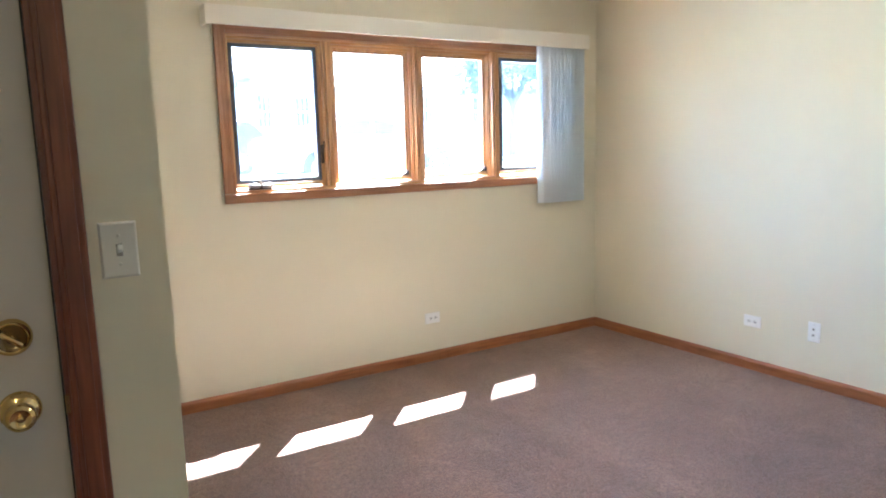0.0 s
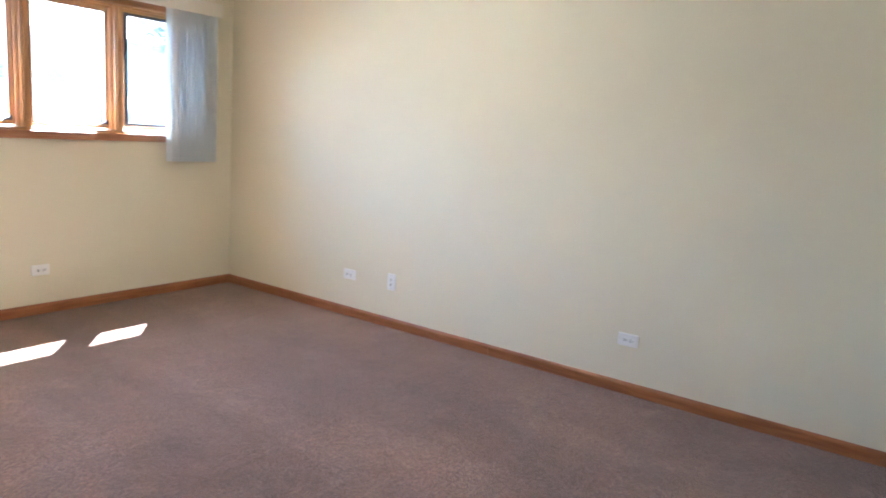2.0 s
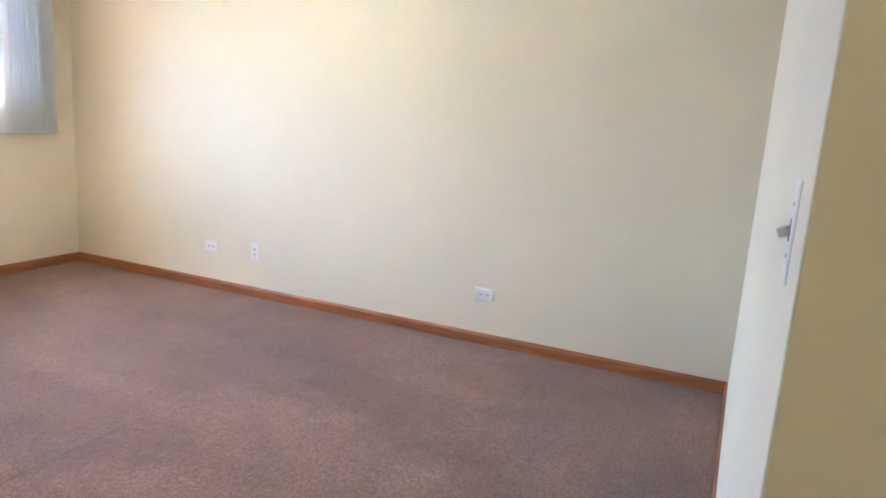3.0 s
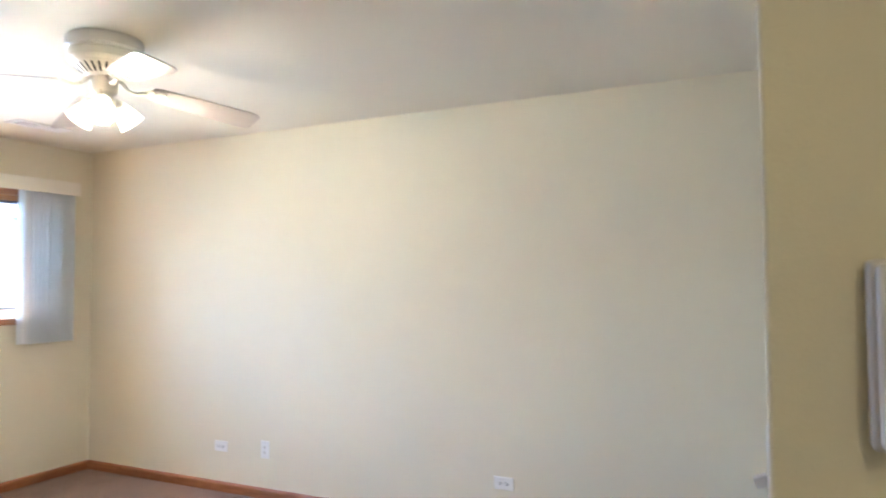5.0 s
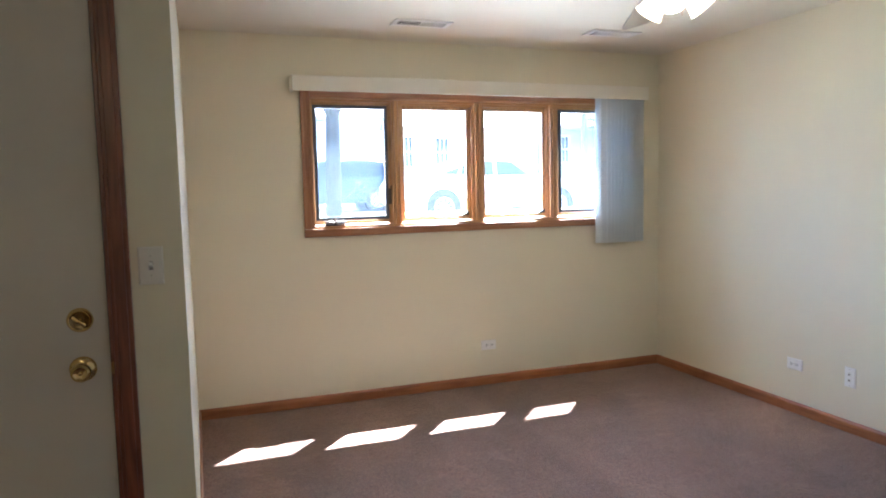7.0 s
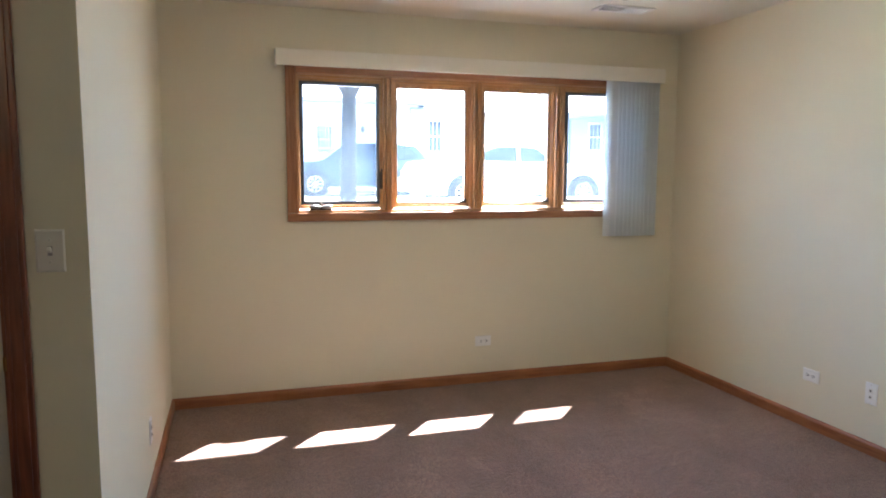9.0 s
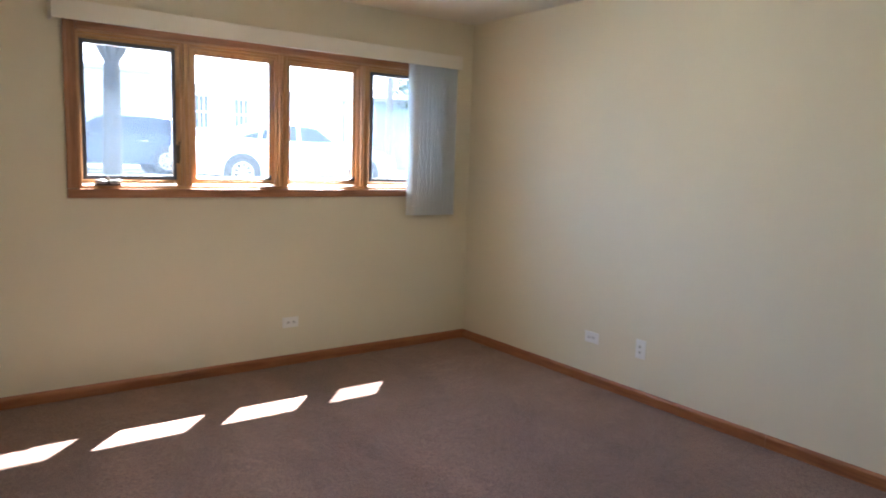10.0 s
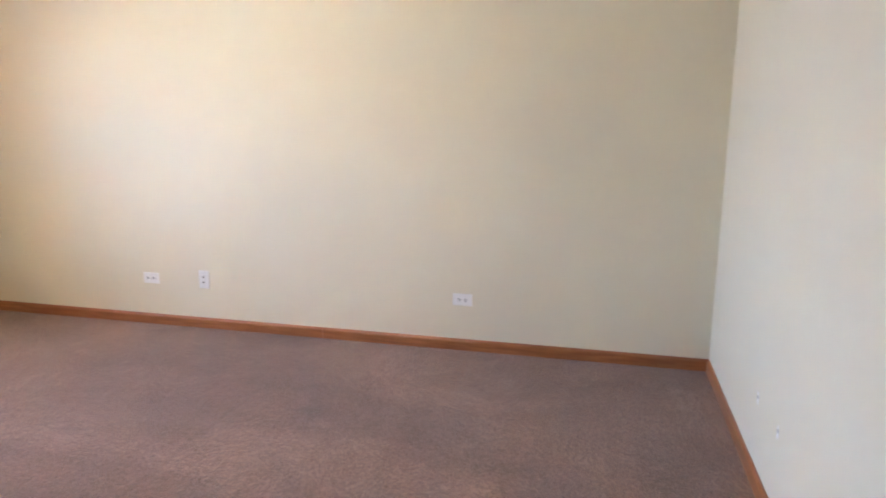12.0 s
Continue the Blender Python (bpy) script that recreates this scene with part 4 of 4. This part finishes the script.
SUV = [(0.02, 0.18), (0.0, 0.34), (0.012, 0.55), (0.05, 0.60), (0.24, 0.655), (0.385, 0.95), (0.46, 0.995), (0.75, 1.0), (0.90, 0.96), (0.985, 0.66), (1.0, 0.5), (0.985, 0.25), (0.95, 0.18)]
SUV_GLASS = [[(0.30, 0.665), (0.405, 0.91), (0.495, 0.94), (0.50, 0.67)], [(0.52, 0.67), (0.515, 0.94), (0.66, 0.94), (0.69, 0.68)], [(0.71, 0.69), (0.685, 0.94), (0.84, 0.925), (0.91, 0.71)]]
car("parked_sedan", pose(5.23, 10.15, ROAD_Z - 0.04, 0, 0, 180), 4.65, 1.40, CAR_WHITE, "white four-door sedan parked at the kerb", 0.32, SEDAN, SEDAN_GLASS, 0.88)
car("parked_suv", pose(-1.56, 18.05, ROAD_Z), 4.70, 1.68, CAR_DARK, "dark blue sport utility car parked across the street", 0.37, SUV, SUV_GLASS)


def house_window(h, x, y, z, w, t, name="window", bars=True):
    wd = part(name, frame_mesh(x - w / 2 - 0.08, x + w / 2 + 0.08, z - 0.08, z + t + 0.08, y - 0.06, y + 0.02, 0.09), TRIM_WHITE, h)
    part("pane", box(B(), x - w / 2, x + w / 2, y - 0.015, y - 0.001, z, z + t), HOUSE_GLASS, wd)
    if bars:
        part("meeting_rail", box(B(), x - w / 2, x + w / 2, y - 0.04, y - 0.016, z + t / 2 - 0.025, z + t / 2 + 0.025), TRIM_WHITE, wd)
        for k in (-0.17, 0.17):
            part("guard_bar", box(B(), x + k * w - 0.015, x + k * w + 0.015, y - 0.055, y - 0.042, z, z + t), TRIM_WHITE, wd)
    return wd


def house(at, w, depth, wall_h, siding, label, gable):
    h = thing("house", at, label, "house")
    bm = B()
    box(bm, 0, w, 0, depth, -0.2, wall_h)
    rows = int(wall_h / 0.2)
    for k in range(rows):
        z = 0.35 + k * 0.2
        if z + 0.19 < wall_h:
            box(bm, 0.0, w, -0.022, 0.0, z, z + 0.185)
    part("wall", bm, siding, h)
    part("foundation", box(B(), -0.01, w + 0.01, -0.05, depth, -0.2, 0.34), CONCRETE, h)
    if gable:
        outline = [(-0.5, wall_h), (w / 2, wall_h + gable), (w + 0.5, wall_h), (w + 0.5, wall_h + 0.16), (w / 2, wall_h + gable + 0.18), (-0.5, wall_h + 0.16)]
        part("roof", prism(B(), outline, depth + 1.0, pose(0, depth + 0.5, 0, 90)), ROOFING, h)
        part("gable", prism(B(), [(0, wall_h), (w, wall_h), (w / 2, wall_h + gable)], 0.15, pose(0, 0.15, 0, 90)), siding, h)
    else:
        part("roof", prism(B(), [(-0.5, wall_h), (-0.5, wall_h + 0.16), (depth / 2, wall_h + 1.6), (depth + 0.5, wall_h + 0.16), (depth + 0.5, wall_h)], w + 0.8, pose(-0.4, 0, 0, 90, 0, 90)), ROOFING, h)
    return h


hx, hy = -5.6, 24.5
h1 = house(pose(hx, hy, LAWN_Z + 0.1), 10.2, 8.0, 3.4, SIDING, "white sided house with a grilled front door across the street", 0)
dr = part("front_door", box(B(), 5.70, 6.70, -0.08, -0.03, 0.40, 2.55, 0.01), TRIM_WHITE, h1, "white security door with scrolled grille")
part("door_glass", box(B(), 5.86, 6.54, -0.095, -0.081, 1.35, 2.42), HOUSE_GLASS, dr)
for k in range(6):
    part("grille_bar", box(B(), 5.90 + k * 0.115, 5.925 + k * 0.115, -0.115, -0.096, 1.35, 2.42), TRIM_WHITE, dr)
for k in range(3):
    part("grille_rail", box(B(), 5.86, 6.54, -0.118, -0.0965, 1.50 + k * 0.36, 1.525 + k * 0.36), TRIM_WHITE, dr)
part("porch_step", box(B(), 5.2, 7.2, -1.2, -0.06, -0.1, 0.22, 0.02), CONCRETE, h1)
part("porch_step", box(B(), 5.4, 7.0, -0.7, -0.061, 0.221, 0.38, 0.02), CONCRETE, h1)
part("wall_lamp", lathe(B(), [(0, -0.12), (0.06, -0.10), (0.09, 0.0), (0.06, 0.14), (0, 0.17)], 12, pose(7.8, -0.12, 2.3)), HOUSE_GLASS, h1)
house_window(h1, 3.2, -0.022, 1.15, 0.9, 1.35)
h2 = house(pose(4.62, 24.52, LAWN_Z + 0.1), 7.2, 8.0, 3.0, SIDING, "white sided house beside a driveway", 0)
house_window(h2, 0.75, -0.022, 1.45, 0.55, 1.3)
house_window(h2, 2.4, -0.022, 1.45, 0.6, 1.25)
h3 = house(pose(11.9, 24.5, LAWN_Z), 10.0, 8.0, 3.2, SIDING_BLUE, "pale blue sided house behind a utility pole", 0)
house_window(h3, 1.25, -0.022, 1.7, 0.6, 1.2)
house_window(h3, 4.4, -0.022, 1.6, 1.0, 1.3)
house(pose(-20.0, 23.0, LAWN_Z), 11.0, 8.0, 3.0, SIDING, "white sided house further along the street", 1.8)


POLE_WOOD = mat("weathered_pole", (0.26, 0.23, 0.20), 0.9, vary=0.3, scale=12, grain=0.5, grain_scale=40, stretch=(1, 1, 0.1))


def utility_pole(at):
    p = thing("utility_pole", at, "weathered wooden utility pole with wires", "utility pole")
    part("pole", tube(B(), [(0, 0, -0.3), (0, 0, 9.0)], [0.15, 0.11], 12), POLE_WOOD, p, smooth=True)
    part("crossarm", box(B(), -1.1, 1.1, -0.05, 0.05, 8.2, 8.32, 0.01), POLE_WOOD, p)
    for dx in (-0.9, 0.9):
        part("wire", tube(B(), [(dx - 30 + k * 6.0, 0, 8.36 - 0.9 * (1 - ((k - 5) / 5) ** 2) * (0 if k == 5 else 1)) for k in range(11)], 0.012, 5), DARK, p)
    part("drop_wire", tube(B(), [(0, 0, 6.5), (3, 1.0, 5.2), (6, 2.0, 4.6)], 0.015, 5), DARK, p)
    return p


utility_pole(pose(11.95, 20.6, LAWN_Z))
